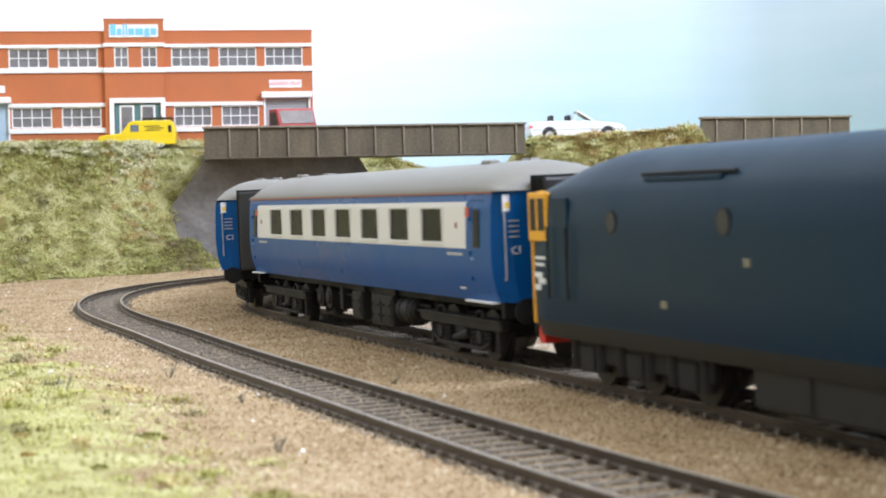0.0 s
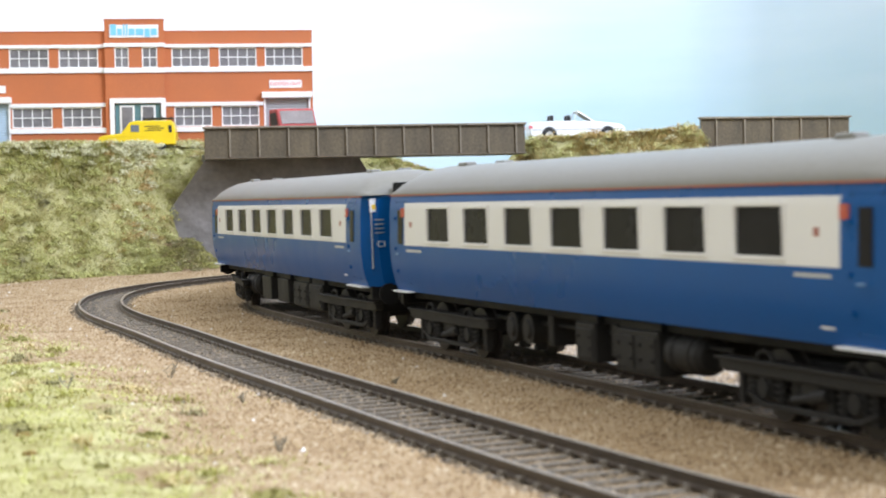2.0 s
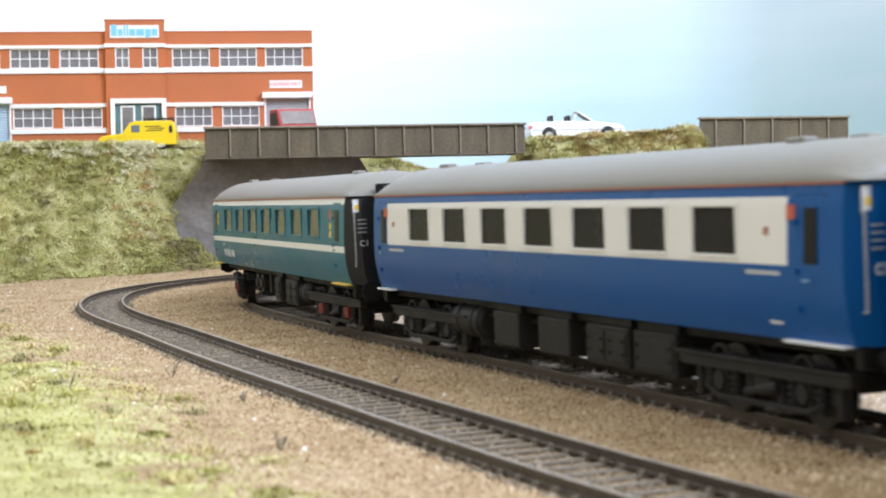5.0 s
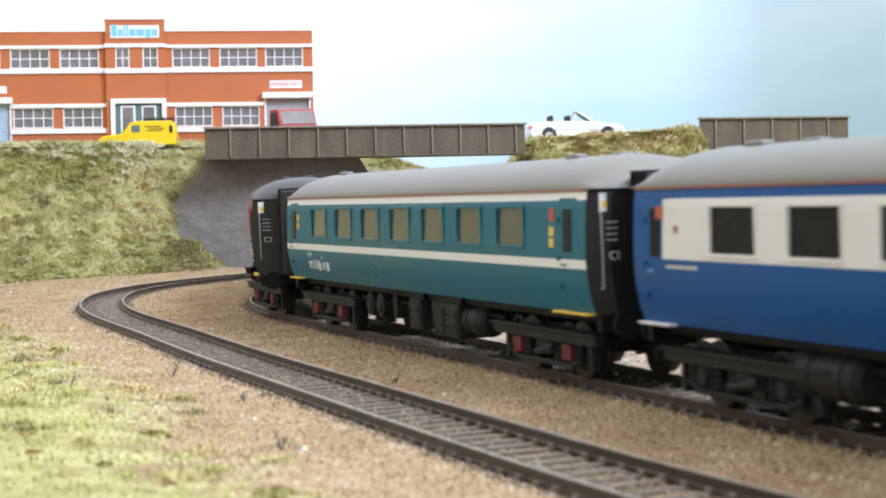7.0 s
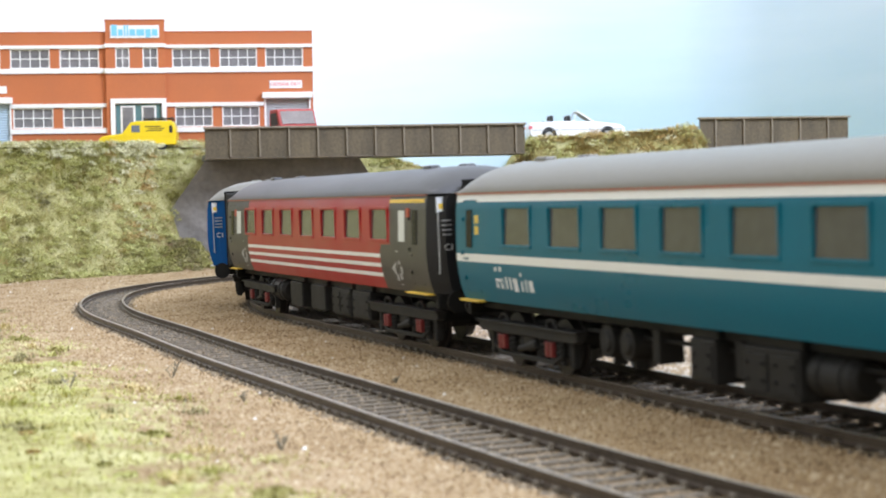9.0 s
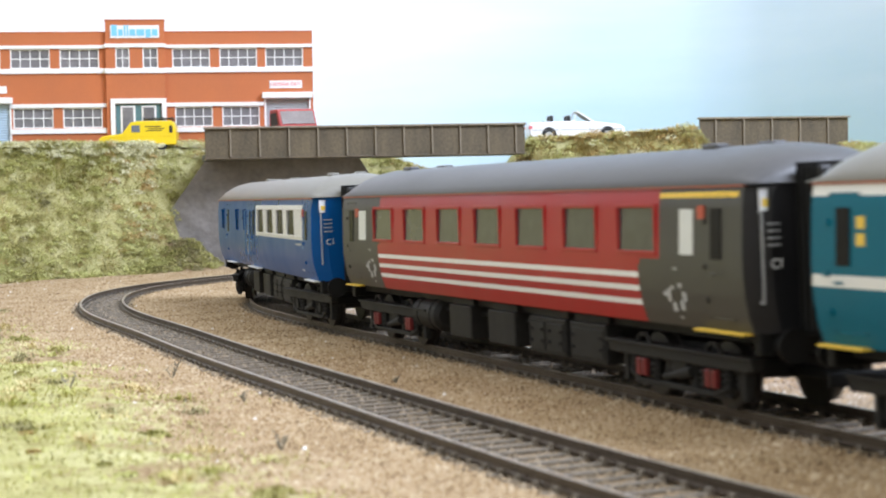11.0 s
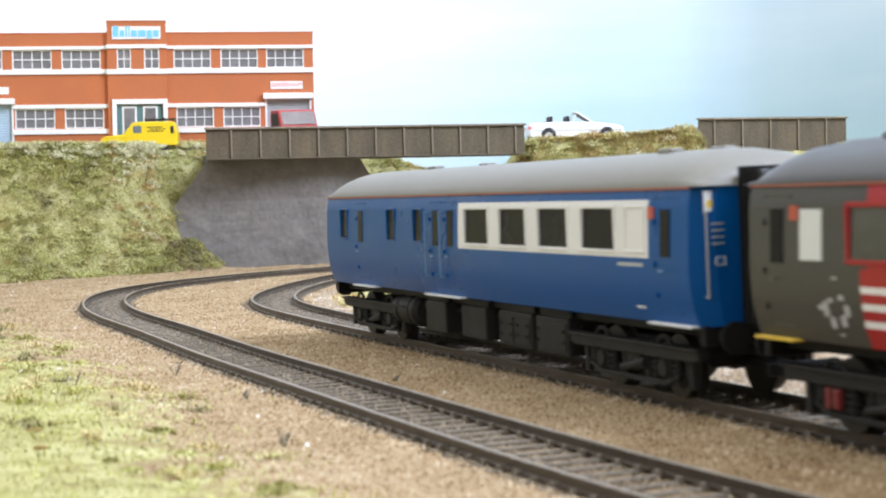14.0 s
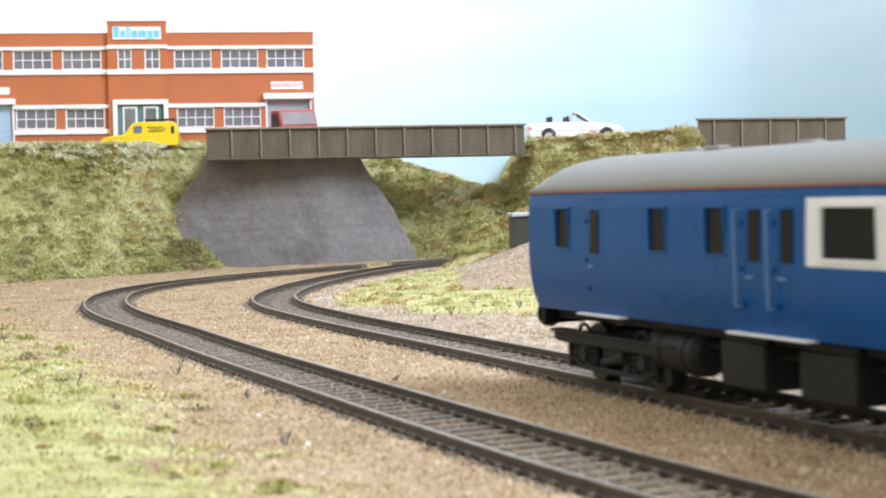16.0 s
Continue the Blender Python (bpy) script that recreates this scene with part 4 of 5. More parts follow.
def strip(root, name, a0, a1, z0, z1, sgn, mat, proud=0.25):
    """A thin raised piece that follows the side."""
    bm = bmesh.new()
    x0, x1 = HALF - a1, HALF - a0
    w0, w1 = half_width(z0), half_width(z1)
    quad = [(x0, w0, z0), (x1, w0, z0), (x1, w1, z1), (x0, w1, z1)]
    inner = [bm.verts.new((x, sgn * (w - 0.3), z)) for x, w, z in quad]
    outer = [bm.verts.new((x, sgn * (w + proud), z)) for x, w, z in quad]
    bm.faces.new(inner)
    bm.faces.new(outer)
    for i in range(4):
        j = (i + 1) % 4
        bm.faces.new((inner[i], inner[j], outer[j], outer[i]))
    bmesh.ops.recalc_face_normals(bm, faces=bm.faces)
    return part(name, bm, mat, root)


def coach_window(root, a0, a1, z0, z1, sgn, frame_mat, glass, rim=0.75):
    w = strip(root, "window", a0, a1, z0, z1, sgn, glass, -0.55 + 0.0)
    x0, x1 = HALF - a1, HALF - a0
    bm = bmesh.new()
    r = rim
    for a, b, c, d in ((x0 - r, x1 + r, z0 - r, z0), (x0 - r, x1 + r, z1, z1 + r), (x0 - r, x0, z0, z1), (x1, x1 + r, z0, z1)):
        lo, hi = sgn * (half_width(c) - 0.7), sgn * (half_width((c + d) / 2) + 0.28)
        box(bm, a, min(lo, hi), c, b, max(lo, hi), d, 0.12)
    part("window_frame", bm, frame_mat, w)
    return w


def coach_door(root, a0, a1, zw0, zw1, sgn, body_mat, rail=True, tall_rail=False):
    """A slam door: shut lines, dark droplight, grab rail and a white step below."""
    d = strip(root, "door", a0, a1, 17.2, 39.0, sgn, body_mat, 0.12)
    m = (a0 + a1) / 2
    strip(d, "droplight", m - 1.9, m + 1.9, zw0, zw1, sgn, M_GLASS, 0.22)
    for a in (a0, a1):
        strip(d, "shut_line", a - 0.12, a + 0.12, 17.2, 39.0, sgn, M_UNDER, 0.16)
    if rail:
        bm = bmesh.new()
        y = sgn * 18.6
        if tall_rail:
            for z in (20.0, 36.4):
                rod(bm, (HALF - a1 - 0.8, sgn * 17.0, z), (HALF - a1 - 0.8, y, z), 0.22, 6)
            rod(bm, (HALF - a1 - 0.8, y, 20.0), (HALF - a1 - 0.8, y, 36.4), 0.24, 6)
        rod(bm, (HALF - m - 1, y, 25.2), (HALF - m + 1, y, 25.2), 0.25, 6)
        part("grab_rail", bm, M_RAILBLUE if body_mat == M_BLUE else body_mat, d)
    for z in (20, 26, 34):
        strip(d, "hinge", a1 - 0.2, a1 + 1.0, z, z + 0.9, sgn, body_mat, 0.45)
    return d


def step_board(root, a0, a1, sgn, mat):
    bm = bmesh.new()
    box(bm, HALF - a1, sgn * 15.2, 14.85, HALF - a0, sgn * 17.4, 15.3, 0.1)
    part("step_board", bm, mat, root)


def underframe(root, tank_at_rear):
    """Equipment between the bogies; the reservoir hangs beside one bogie or the other."""
    part("solebar", one_box(-HALF + 2, -12.0, 12.8, HALF - 2, 12.0, 15.15, 0.3), M_UNDER, root)
    if tank_at_rear:
        sets = [(63.5, 81.5, 4.7, 1), (84.0, 104.2, 4.7, 2), (113.0, 130.0, 4.9, 0), (141.5, 157.0, 4.8, 0)]
        posts, discs, tank = [], [], (168.5, 185.5, 4.3)
    else:
        sets = [(86.0, 105.0, 4.3, 2), (114.8, 124.6, 4.8, 1)]
        posts, discs, tank = [109.0, 141.6], [152.5, 162.0], (72.5, 84.5, 3.7)
    for a0, a1, z, doors in sets:
        for sgn in (-1, 1):
            bm = bmesh.new()
            box(bm, HALF - a1, sgn * 5, z, HALF - a0, sgn * 14.2, 13, 0.4)
            box(bm, HALF - a1 + 0.6, sgn * 6, 12.6, HALF - a0 - 0.6, sgn * 13.2, 14.6, 0.2)
            unit = part("equipment_box", bm, M_UNDERGREY, root)
            c, w = HALF - (a0 + a1) / 2, (a1 - a0) / 2
            for k in range(doors):
                p, q = -w + 0.9 + k * 2 * w / doors, -w - 0.9 + (k + 1) * 2 * w / doors
                door = part("box_door", one_box(c + p, sgn * 14.05, z + 1.0, c + q, sgn * 14.5, 11.8, 0.15), M_UNDERGREY, unit)
                bm = bmesh.new()
                for zz in (z + 2.6, 9.8):
                    box(bm, c + p + 0.8, sgn * 14.4, zz, c + p + 1.7, sgn * 14.8, zz + 0.7, 0.1)
                    box(bm, c + q - 1.7, sgn * 14.4, zz, c + q - 0.8, sgn * 14.8, zz + 0.7, 0.1)
                part("latch", bm, M_UNDER, door)
    for sgn in (-1, 1):
        for a in posts:
            part("hanger", one_box(HALF - a - 1.5, sgn * 7, 6.4, HALF - a + 1.5, sgn * 12.6, 13.2, 0.3), M_UNDERGREY, root)
        for a in discs:
            bm = bmesh.new()
            rod(bm, (HALF - a, sgn * 8, 9.6), (HALF - a, sgn * 13.4, 9.6), 3.4, 22)
            rod(bm, (HALF - a, sgn * 13.4, 9.6), (HALF - a, sgn * 14.0, 9.6), 2.4, 20, 1.9)
            box(bm, HALF - a - 0.7, sgn * 9, 4.6, HALF - a + 0.7, sgn * 12, 13, 0.2)
            part("brake_cylinder", bm, M_UNDERGREY, root, "round dark brake cylinder")
        a0, a1, r = tank
        bm = bmesh.new()
        rod(bm, (HALF - a0, sgn * 10.2, 9.2), (HALF - a1, sgn * 10.2, 9.2), r, 26)
        for a, e in ((a0, 1), (a1, -1)):
            rod(bm, (HALF - a, sgn * 10.2, 9.2), (HALF - a + e * 1.0, sgn * 10.2, 9.2), r * 0.98, 26, r * 0.7)
        for k in (0.22, 0.78):
            c = HALF - a0 - (a1 - a0) * k
            rod(bm, (c - 0.5, sgn * 10.2, 9.2), (c + 0.5, sgn * 10.2, 9.2), r + 0.25, 26)
            box(bm, c - 0.5, sgn * 8.6, 9, c + 0.5, sgn * 11.8, 14, 0.1)
        part("air_tank", bm, M_UNDERGREY, root, "round dark air reservoir")
        bm = bmesh.new()
        rod(bm, (HALF - 62, sgn * 11, 11.0), (HALF - 176, sgn * 11, 11.0), 0.5, 6)
        part("pipe_run", bm, M_UNDER, root)


def build_coach(label, paint, mats, frame_mat, end_mat, roof_mat, glass, cuts, style, tank_at_rear, step_mat, gutter_mat):
    root = empty("railway_coach", Matrix(), label, "railway coach", "coaches of the train")
    if style == "brake":
        wins = [(31.6 + 23.1 * i, 47.2 + 23.1 * i) for i in range(4)]
        small = [(148.3, 155.0), (171.0, 177.6), (215.6, 222.2)]
        doors = [(5.0, 13.4), (123.0, 131.0), (133.5, 142.0), (198.6, 206.5)]
    else:
        wins = [(33.2 + 26.35 * i, 48.8 + 26.35 * i) for i in range(7)]
        small = []
        doors = [(5.0, 13.4), (224.2, 232.4)]
    holes = [(a, b, 28.8, 36.9) for a, b in wins + small]
    coach_shell(holes, paint, mats, root, cuts)
    for sgn in (-1, 1):
        for a, b in wins:
            coach_window(root, a, b, 28.8, 36.9, sgn, frame_mat, glass)
        for a, b in small:
            coach_window(root, a, b, 28.8, 36.9, sgn, mats[0], glass, 0.45)
        for a, b in doors:
            mat = mats[paint((a + b) / 2, 22.0)]
            coach_door(root, a, b, 27.8, 36.7, sgn, mat, tall_rail=style == "brake" and 120 < a < 145)
        ends = ((1.0, 19.0), (LEN - 13, LEN - 0.5)) if style != "brake" else ((0.5, 18.2), (121.8, 149.0), (192.6, 213.0))
        for a, b in ends:
            step_board(root, a, b, sgn, step_mat)
        strip(root, "gutter", 0, LEN, 40.3, 40.7, sgn, gutter_mat, 0.4)
    # roof
    bm = bmesh.new()
    prof = [(-w, z) for w, z in ROOFLINE] + [(w, z) for w, z in ROOFLINE[-2::-1]]
    prev = None
    for x, k, dz in ((-HALF - 2.2, 0.74, -6.6), (-HALF - 0.6, 0.86, -4.2), (-HALF + 2.5, 0.95, -2.0), (-HALF + 7, 0.99, -0.6), (-HALF + 13, 1, 0), (-60, 1, 0), (0, 1, 0), (60, 1, 0), (HALF - 13, 1, 0), (HALF - 7, 0.99, -0.6), (HALF - 2.5, 0.95, -2.0), (HALF + 0.6, 0.86, -4.2), (HALF + 2.2, 0.74, -6.6)):
        ring = [bm.verts.new((x, y * (1 if z < 41.2 else (1 + k) / 2), 40.6 + (z - 40.6) * (1 + dz / 8.0) if z > 40.9 else z + 0.3)) for y, z in prof]
        if prev:
            for i in range(len(prof) - 1):
                bm.faces.new((prev[i], prev[i + 1], ring[i + 1], ring[i]))
        else:
            bm.faces.new(ring)
        prev = ring
    bm.faces.new(prev[::-1])
    bmesh.ops.recalc_face_normals(bm, faces=bm.faces)
    part("roof", bm, roof_mat, root, "", True)
    vents = [(25, 3.5), (33, -4), (205, 3.5), (212, -4)] if style != "brake" else [(24, 3.5), (32, -4), (152, 3), (176, -3), (196, 3)]
    for a, y in vents:
        bm = bmesh.new()
        box(bm, HALF - a - 3.0, y - 1.6, 46.4, HALF - a + 3.0, y + 1.6, 48.4, 0.5)
        part("roof_vent", bm, roof_mat, root)
    for sgn in (1, -1):
        coach_end(root, sgn, end_mat)
    underframe(root, tank_at_rear)
    return root, wins


def livery_blue(a, z):
    return 1 if 16.4 < a < 225.4 and 27.4 < z < 38.5 else 0


def livery_brake(a, z):
    return 1 if 16.4 < a < 121.2 and 27.4 < z < 38.5 else 0


def livery_teal(a, z):
    return 1 if z > 38.5 or 24.4 < z < 26.3 else 0


def livery_red(a, z):
    if a < 40.5 - max(0.0, (z - 24)) * 0.2 - (9 if z > 27.4 else 0) or a > 204 + (0 if z < 27.4 else -2):
        return 1
    return 2 if any(abs(z - c) < 0.55 for c in (24.2, 21.6, 18.9)) else 0


def lamp_bits(root, mark_a, sgn_all, z=37.2):
    for sgn in sgn_all:
        strip(root, "warning_mark", mark_a - 1.2, mark_a + 1.2, z - 2.4, z, sgn, M_LABELRED, 0.3)


def small_marks(root, style):
    for sgn in (-1, 1):
        if style in ("blue", "brake"):
            strip(root, "number_bar", 19, 30, 25.7, 26.4, sgn, M_SHUTTER, 0.05)
            if style == "blue":
                strip(root, "number_bar", 212, 224, 25.7, 26.4, sgn, M_SHUTTER, 0.05)
                strip(root, "crest", 219.3, 220.7, 32.2, 33.6, sgn, M_GUTTER, 0.12)
                strip(root, "crest", 22.4, 23.8, 32.2, 33.6, sgn, M_GUTTER, 0.12)
                lamp_bits(root, 226.4, (sgn,))
            lamp_bits(root, 15.0, (sgn,))
            strip(root, "number_bar", 20, 24, 17.6, 18.1, sgn, M_LETTER, 0.05)
            if style == "brake":
                coach_window(root, 18.4, 26.2, 28.8, 36.9, sgn, M_STRIPE, M_STRIPE, 0.5)
        elif style == "teal":
            # the operator's mark, as plain white strokes
            for a0, a1, z0, z1 in ((212, 213.2, 18.6, 23.6), (209.2, 210.4, 18.6, 23.6), (209.2, 213.2, 20.2, 20.9), (206.4, 207.4, 18.6, 21.4), (204, 205, 18.6, 21.4), (200.4, 202.6, 18.2, 21.2), (197.4, 198.3, 18.4, 22.6), (195, 195.8, 18.4, 21.2), (191.4, 193.6, 18.4, 21.0)):
                strip(root, "operator_mark", a0, a1, z0, z1, sgn, M_LETTER, 0.06)
            for a, z in ((223.6, 35.4), (223.6, 32.8), (17.5, 33.0), (17.5, 30.6)):
                strip(root, "warning_mark", a - 1.1, a + 1.1, z - 1.9, z, sgn, M_LABELYELLOW, 0.1)
            strip(root, "warning_mark", 16.2, 18.6, 34.2, 36.9, sgn, M_LABELRED, 0.1)
        else:
            strip(root, "class_band", 1.5, 31, 38.6, 39.6, sgn, M_LABELYELLOW, 0.1)
            for a0, a1 in ((17.8, 23.0), (214.6, 221.2)):
                strip(root, "frosted_window", a0, a1, 28.4, 36.6, sgn, M_FROST, 0.08)
            for a in (26, 212):
                for da, z0, z1 in ((-3.6, 19.8, 21.6), (-2.2, 18.2, 23.2), (-0.7, 16.6, 26.0), (0.9, 17.8, 22.6), (2.4, 19.6, 22.0), (3.8, 20.6, 21.4)):
                    strip(root, "operator_mark", a + da - 0.7, a + da + 0.7, z0, z1, sgn, M_SHUTTER, 0.06)
            lamp_bits(root, 14.6, (sgn,))
            lamp_bits(root, 222.8, (sgn,))


XB = [16.4, 225.4]
coach_a, _ = build_coach("blue coach with ivory window band and grey roof", livery_blue, [M_BLUE, M_CREAM], M_CREAM, M_BLUE, M_ROOF, M_GLASS,
                         (XB, []), "plain", False, M_LETTER, M_GUTTER)
small_marks(coach_a, "blue")
coach_b, _ = build_coach("blue coach with ivory window band and grey roof", livery_blue, [M_BLUE, M_CREAM], M_CREAM, M_BLUE, M_ROOF, M_GLASS,
                         (XB, []), "plain", True, M_LETTER, M_GUTTER)
small_marks(coach_b, "blue")
coach_c, _ = build_coach("turquoise coach with two white stripes and black ends", livery_teal, [M_TEAL, M_STRIPE], M_TEAL, M_ENDBLACK, M_ROOF, M_GLASSLIT,
                         ([], []), "plain", False, M_LABELYELLOW, M_GUTTER)
small_marks(coach_c, "teal")
coach_d, _ = build_coach("red coach with dark grey ends and three white stripes", livery_red, [M_CRIMSON, M_CHARCOAL, M_STRIPE], M_CRIMSON, M_ENDBLACK, M_ROOFDARK, M_GLASSLIT,
                         ([31.2, 39.5, 40.5, 202, 204], [18.35, 19.45, 21.05, 22.15, 23.65, 24.75]), "plain", True, M_LABELYELLOW, M_GUTTER)
small_marks(coach_d, "red")
coach_e, _ = build_coach("blue brake coach with short ivory window band", livery_brake, [M_BLUE, M_STRIPE], M_STRIPE, M_BLUE, M_ROOF, M_GLASS,
                         ([16.4, 121.2], []), "brake", True, M_LETTER, M_GUTTER)
small_marks(coach_e, "brake")
PIV = 0.36 * LEN
BOGIES = {}
for c, red in ((coach_a, False), (coach_b, False), (coach_c, True), (coach_d, True), (coach_e, False)):
    BOGIES[c] = (add_bogie(c, PIV, 1, red), add_bogie(c, -PIV, -1, red))


# ---- locomotive ----
LOCO_LEN, LOCO_PIV = 266.0, 88.0


def build_loco():
    root = empty("diesel_locomotive", Matrix(), "dark blue diesel locomotive with a yellow cab front and grey skirt", "locomotive")
    h = LOCO_LEN / 2
    sec = [(16.2, 9.5), (17.3, 13), (17.6, 22), (17.4, 33), (16.9, 39.5), (15.6, 41.8), (12.5, 44.8), (9.5, 46.9), (5, 48.2), (0, 48.6)]
    outline = [(-w, z) for w, z in sec] + [(w, z) for w, z in sec[-2::-1]]
    bm = bmesh.new()
    prev = None
    half = [(h, 0.90, 0.08), (h - 2.2, 0.955, 0.2), (h - 9, 1, 0.48), (h - 19, 1, 0.8), (h - 29, 1, 0.96), (h - 40, 1, 1)]
    stations = [(-x, k, kz) for x, k, kz in half] + [(0, 1, 1)] + half[::-1]
    for x, k, kz in stations:
        ring = []
        for y, z in outline:
            top = np.clip((z - 30) / 12, 0, 1)
            xx = x - math.copysign(1, x) * (3.2 * top if abs(x) > h - 3 else 0)
            ring.append(bm.verts.new((xx, y * k, z if z < 40 else 40 + (z - 40) * (kz * 1.0 if kz < 1 else 1))))
        if prev:
            for i in range(len(outline) - 1):
                f = bm.faces.new((prev[i], prev[i + 1], ring[i + 1], ring[i]))
                z = (outline[i][1] + outline[i + 1][1]) / 2
                f.material_index = 1 if z < 16 else 0
        else:
            bm.faces.new(ring)
        prev = ring
    bm.faces.new(prev[::-1])
    bmesh.ops.recalc_face_normals(bm, faces=bm.faces)
    part("body", bm, [M_LOCOBLUE, M_LOCOGREY], root, "", True)
    for e in (-1, 1):
        # cab front: yellow wrap round the windows, grey lower panel, marks, buffer beam
        bm = bmesh.new()
        prism(bm, [(0, 29.5), (0.9, 29.5), (0.9, 40.5), (0, 40.5)], -15.6, 15.6, bevel=0.2)
        for v in bm.verts:
            v.co.x = e * (h - 0.6 + v.co.x * 1.0 - max(0, (v.co.z - 30) / 12) * 3.0)
        cab = part("cab_front", bm, M_LOCOYELLOW, root, "yellow cab window surround")
        for y0, y1 in ((-14.4, -8.6), (-7.4, 7.4), (8.6, 14.4)):
            bm = bmesh.new()
            prism(bm, [(0, 32), (1.3, 32), (1.3, 39), (0, 39)], y0, y1, bevel=0.15)
            for v in bm.verts:
                v.co.x = e * (h - 0.6 + v.co.x - max(0, (v.co.z - 30) / 12) * 3.0)
            w = part("cab_window", bm, M_GLASS, cab)
            bm = bmesh.new()
            c = (y0 + y1) / 2
            rod(bm, (e * (h + 0.5), c, 31.5), (e * (h - 1.4), c + 1.5, 38), 0.2, 6)
            part("wiper", bm, M_LABELYELLOW, w)
        for sgn in (-1, 1):
            part("cab_corner", one_box(e * (h - 11.5), sgn * 15.9, 29.8, e * (h - 1.4), sgn * 17.6, 40.2, 0.3), M_LOCOYELLOW, root)
            for q0, q1 in ((10.4, 6.9), (5.8, 2.6)):
                part("cab_side_window", one_box(e * (h - q0), sgn * 17.2, 32.0, e * (h - q1), sgn * 17.7, 39.0, 0.2), M_LOCOGREY, root)
            part("yellow_edge", one_box(e * (h - 1.4), sgn * 15.6, 12, e * (h - 0.2), sgn * 16.6, 30, 0.2), M_LOCOYELLOW, root)
            part("cab_door", one_box(e * (h - 22), sgn * 17.2, 18, e * (h - 14.5), sgn * 17.62, 39, 0.15), M_LOCOBLUE, root)
            for x in (h - 13.5, h - 23):
                bm = bmesh.new()
                rod(bm, (e * x, sgn * 18.4, 18), (e * x, sgn * 18.4, 33), 0.3, 6)
                part("handrail", bm, M_LOCOGREY, root)
            for i, (a0, a1, z0, z1) in enumerate(((2.6, 6.2, 24.6, 25.2), (2.6, 6.6, 26, 26.6), (2.2, 4.4, 19.4, 20.6), (3.6, 6.6, 20.8, 22), (2.2, 5.4, 22.1, 23.2))):
                part("arrow_mark" if i > 1 else "number_bar", one_box(e * (h - a0 * 1.3 - 1.5), sgn * 17.0, z0, e * (h - a1 * 1.3 - 1.5), sgn * 17.7, z1), M_LETTER, root)
        part("buffer_beam", one_box(e * (h - 3), -15.5, 7.5, e * (h - 0.2), 15.5, 12.5, 0.3), M_BUFFERRED, root)
        for y in (-11, 11):
            bm = bmesh.new()
            rod(bm, (e * (h - 1), y, 10), (e * (h + 4.5), y, 10), 1.6, 14)
            rod(bm, (e * (h + 4.5), y, 10), (e * (h + 5.4), y, 10), 3.1, 18)
            part("buffer", bm, M_UNDER, root)
    for sgn in (-1, 1):
        for x, w, z0, z1, m in ((-90, 6.5, 31.5, 36.5, M_LOCOGREY), (-45, 7.0, 31.5, 37, M_LOCOGREY), (40, 7, 31.5, 37, M_LOCOGREY), (85, 6.5, 31.5, 36.5, M_LOCOGREY)):
            bm = bmesh.new()
            rod(bm, (x, sgn * 16.8, (z0 + z1) / 2), (x, sgn * 17.5, (z0 + z1) / 2), w * 0.36, 20)
            p = part("body_window", bm, m, root)
            bm = bmesh.new()
            rod(bm, (x, sgn * 17.0, (z0 + z1) / 2), (x, sgn * 17.55, (z0 + z1) / 2), w * 0.3, 20)
            part("pane", bm, M_BLACK, p)
        for x, z in ((-68, 19), (-37, 27.5)):
            part("works_plate", one_box(x - 1.1, sgn * 17.4, z - 0.7, x + 1.1, sgn * 17.75, z + 0.7), M_TWIG, root)
        part("roof_grille", one_box(-78, sgn * 13.6, 41.6, -48, sgn * 15.9, 42.6, 0.2), M_LOCOBLUE, root)
        bm = bmesh.new()
        rod(bm, (-80, sgn * 14.9, 43.0), (-44, sgn * 14.9, 43.0), 0.45, 8)
        part("roof_rail", bm, M_UNDER, root)
        bm = bmesh.new()
        box(bm, -40, sgn * 6, 2.5, 36, sgn * 15.6, 13, 0.8)
        for x in (-22, 2, 20):
            box(bm, x, sgn * 15.4, 3.5, x + 1.0, sgn * 16.0, 12, 0.1)
        part("fuel_tank", bm, M_LOCOGREY, root)
    part("chassis", one_box(-h + 4, -12, 9.5, h - 4, 12, 14, 0.4), M_UNDER, root)
    bogies = []
    for x in (LOCO_PIV, -LOCO_PIV):
        b = share("bogie", BOGIE[2], root, (x, 0, 0))
        bm = bmesh.new()
        prism(bm, [(-31, 5), (31, 5), (31, 9), (26, 11), (-26, 11), (-31, 9)], -14, -12.2, bevel=0.3)
        for c in (-22, 0, 22):
            box(bm, c - 3.6, -14.6, 3, c + 3.6, -12, 8.4, 0.5)
            rod(bm, (c - 6.2, -13.6, 3.4), (c - 6.2, -13.6, 9.6), 1.5, 10)
            rod(bm, (c + 6.2, -13.6, 3.4), (c + 6.2, -13.6, 9.6), 1.5, 10)
        box(bm, -30, -14.4, 10.4, 30, -12.6, 12.4, 0.3)
        me = mesh_of("side_frame", bm, M_UNDERGREY)
        share("side_frame", me, b)
        share("side_frame", me, b, (0, 0, 0), 180)
        for c in (-22, 0, 22):
            share("wheelset", BOGIE[1], b, (c, 0, 6.2))
        bogies.append(b)
    return root, bogies


loco, loco_bogies = build_loco()


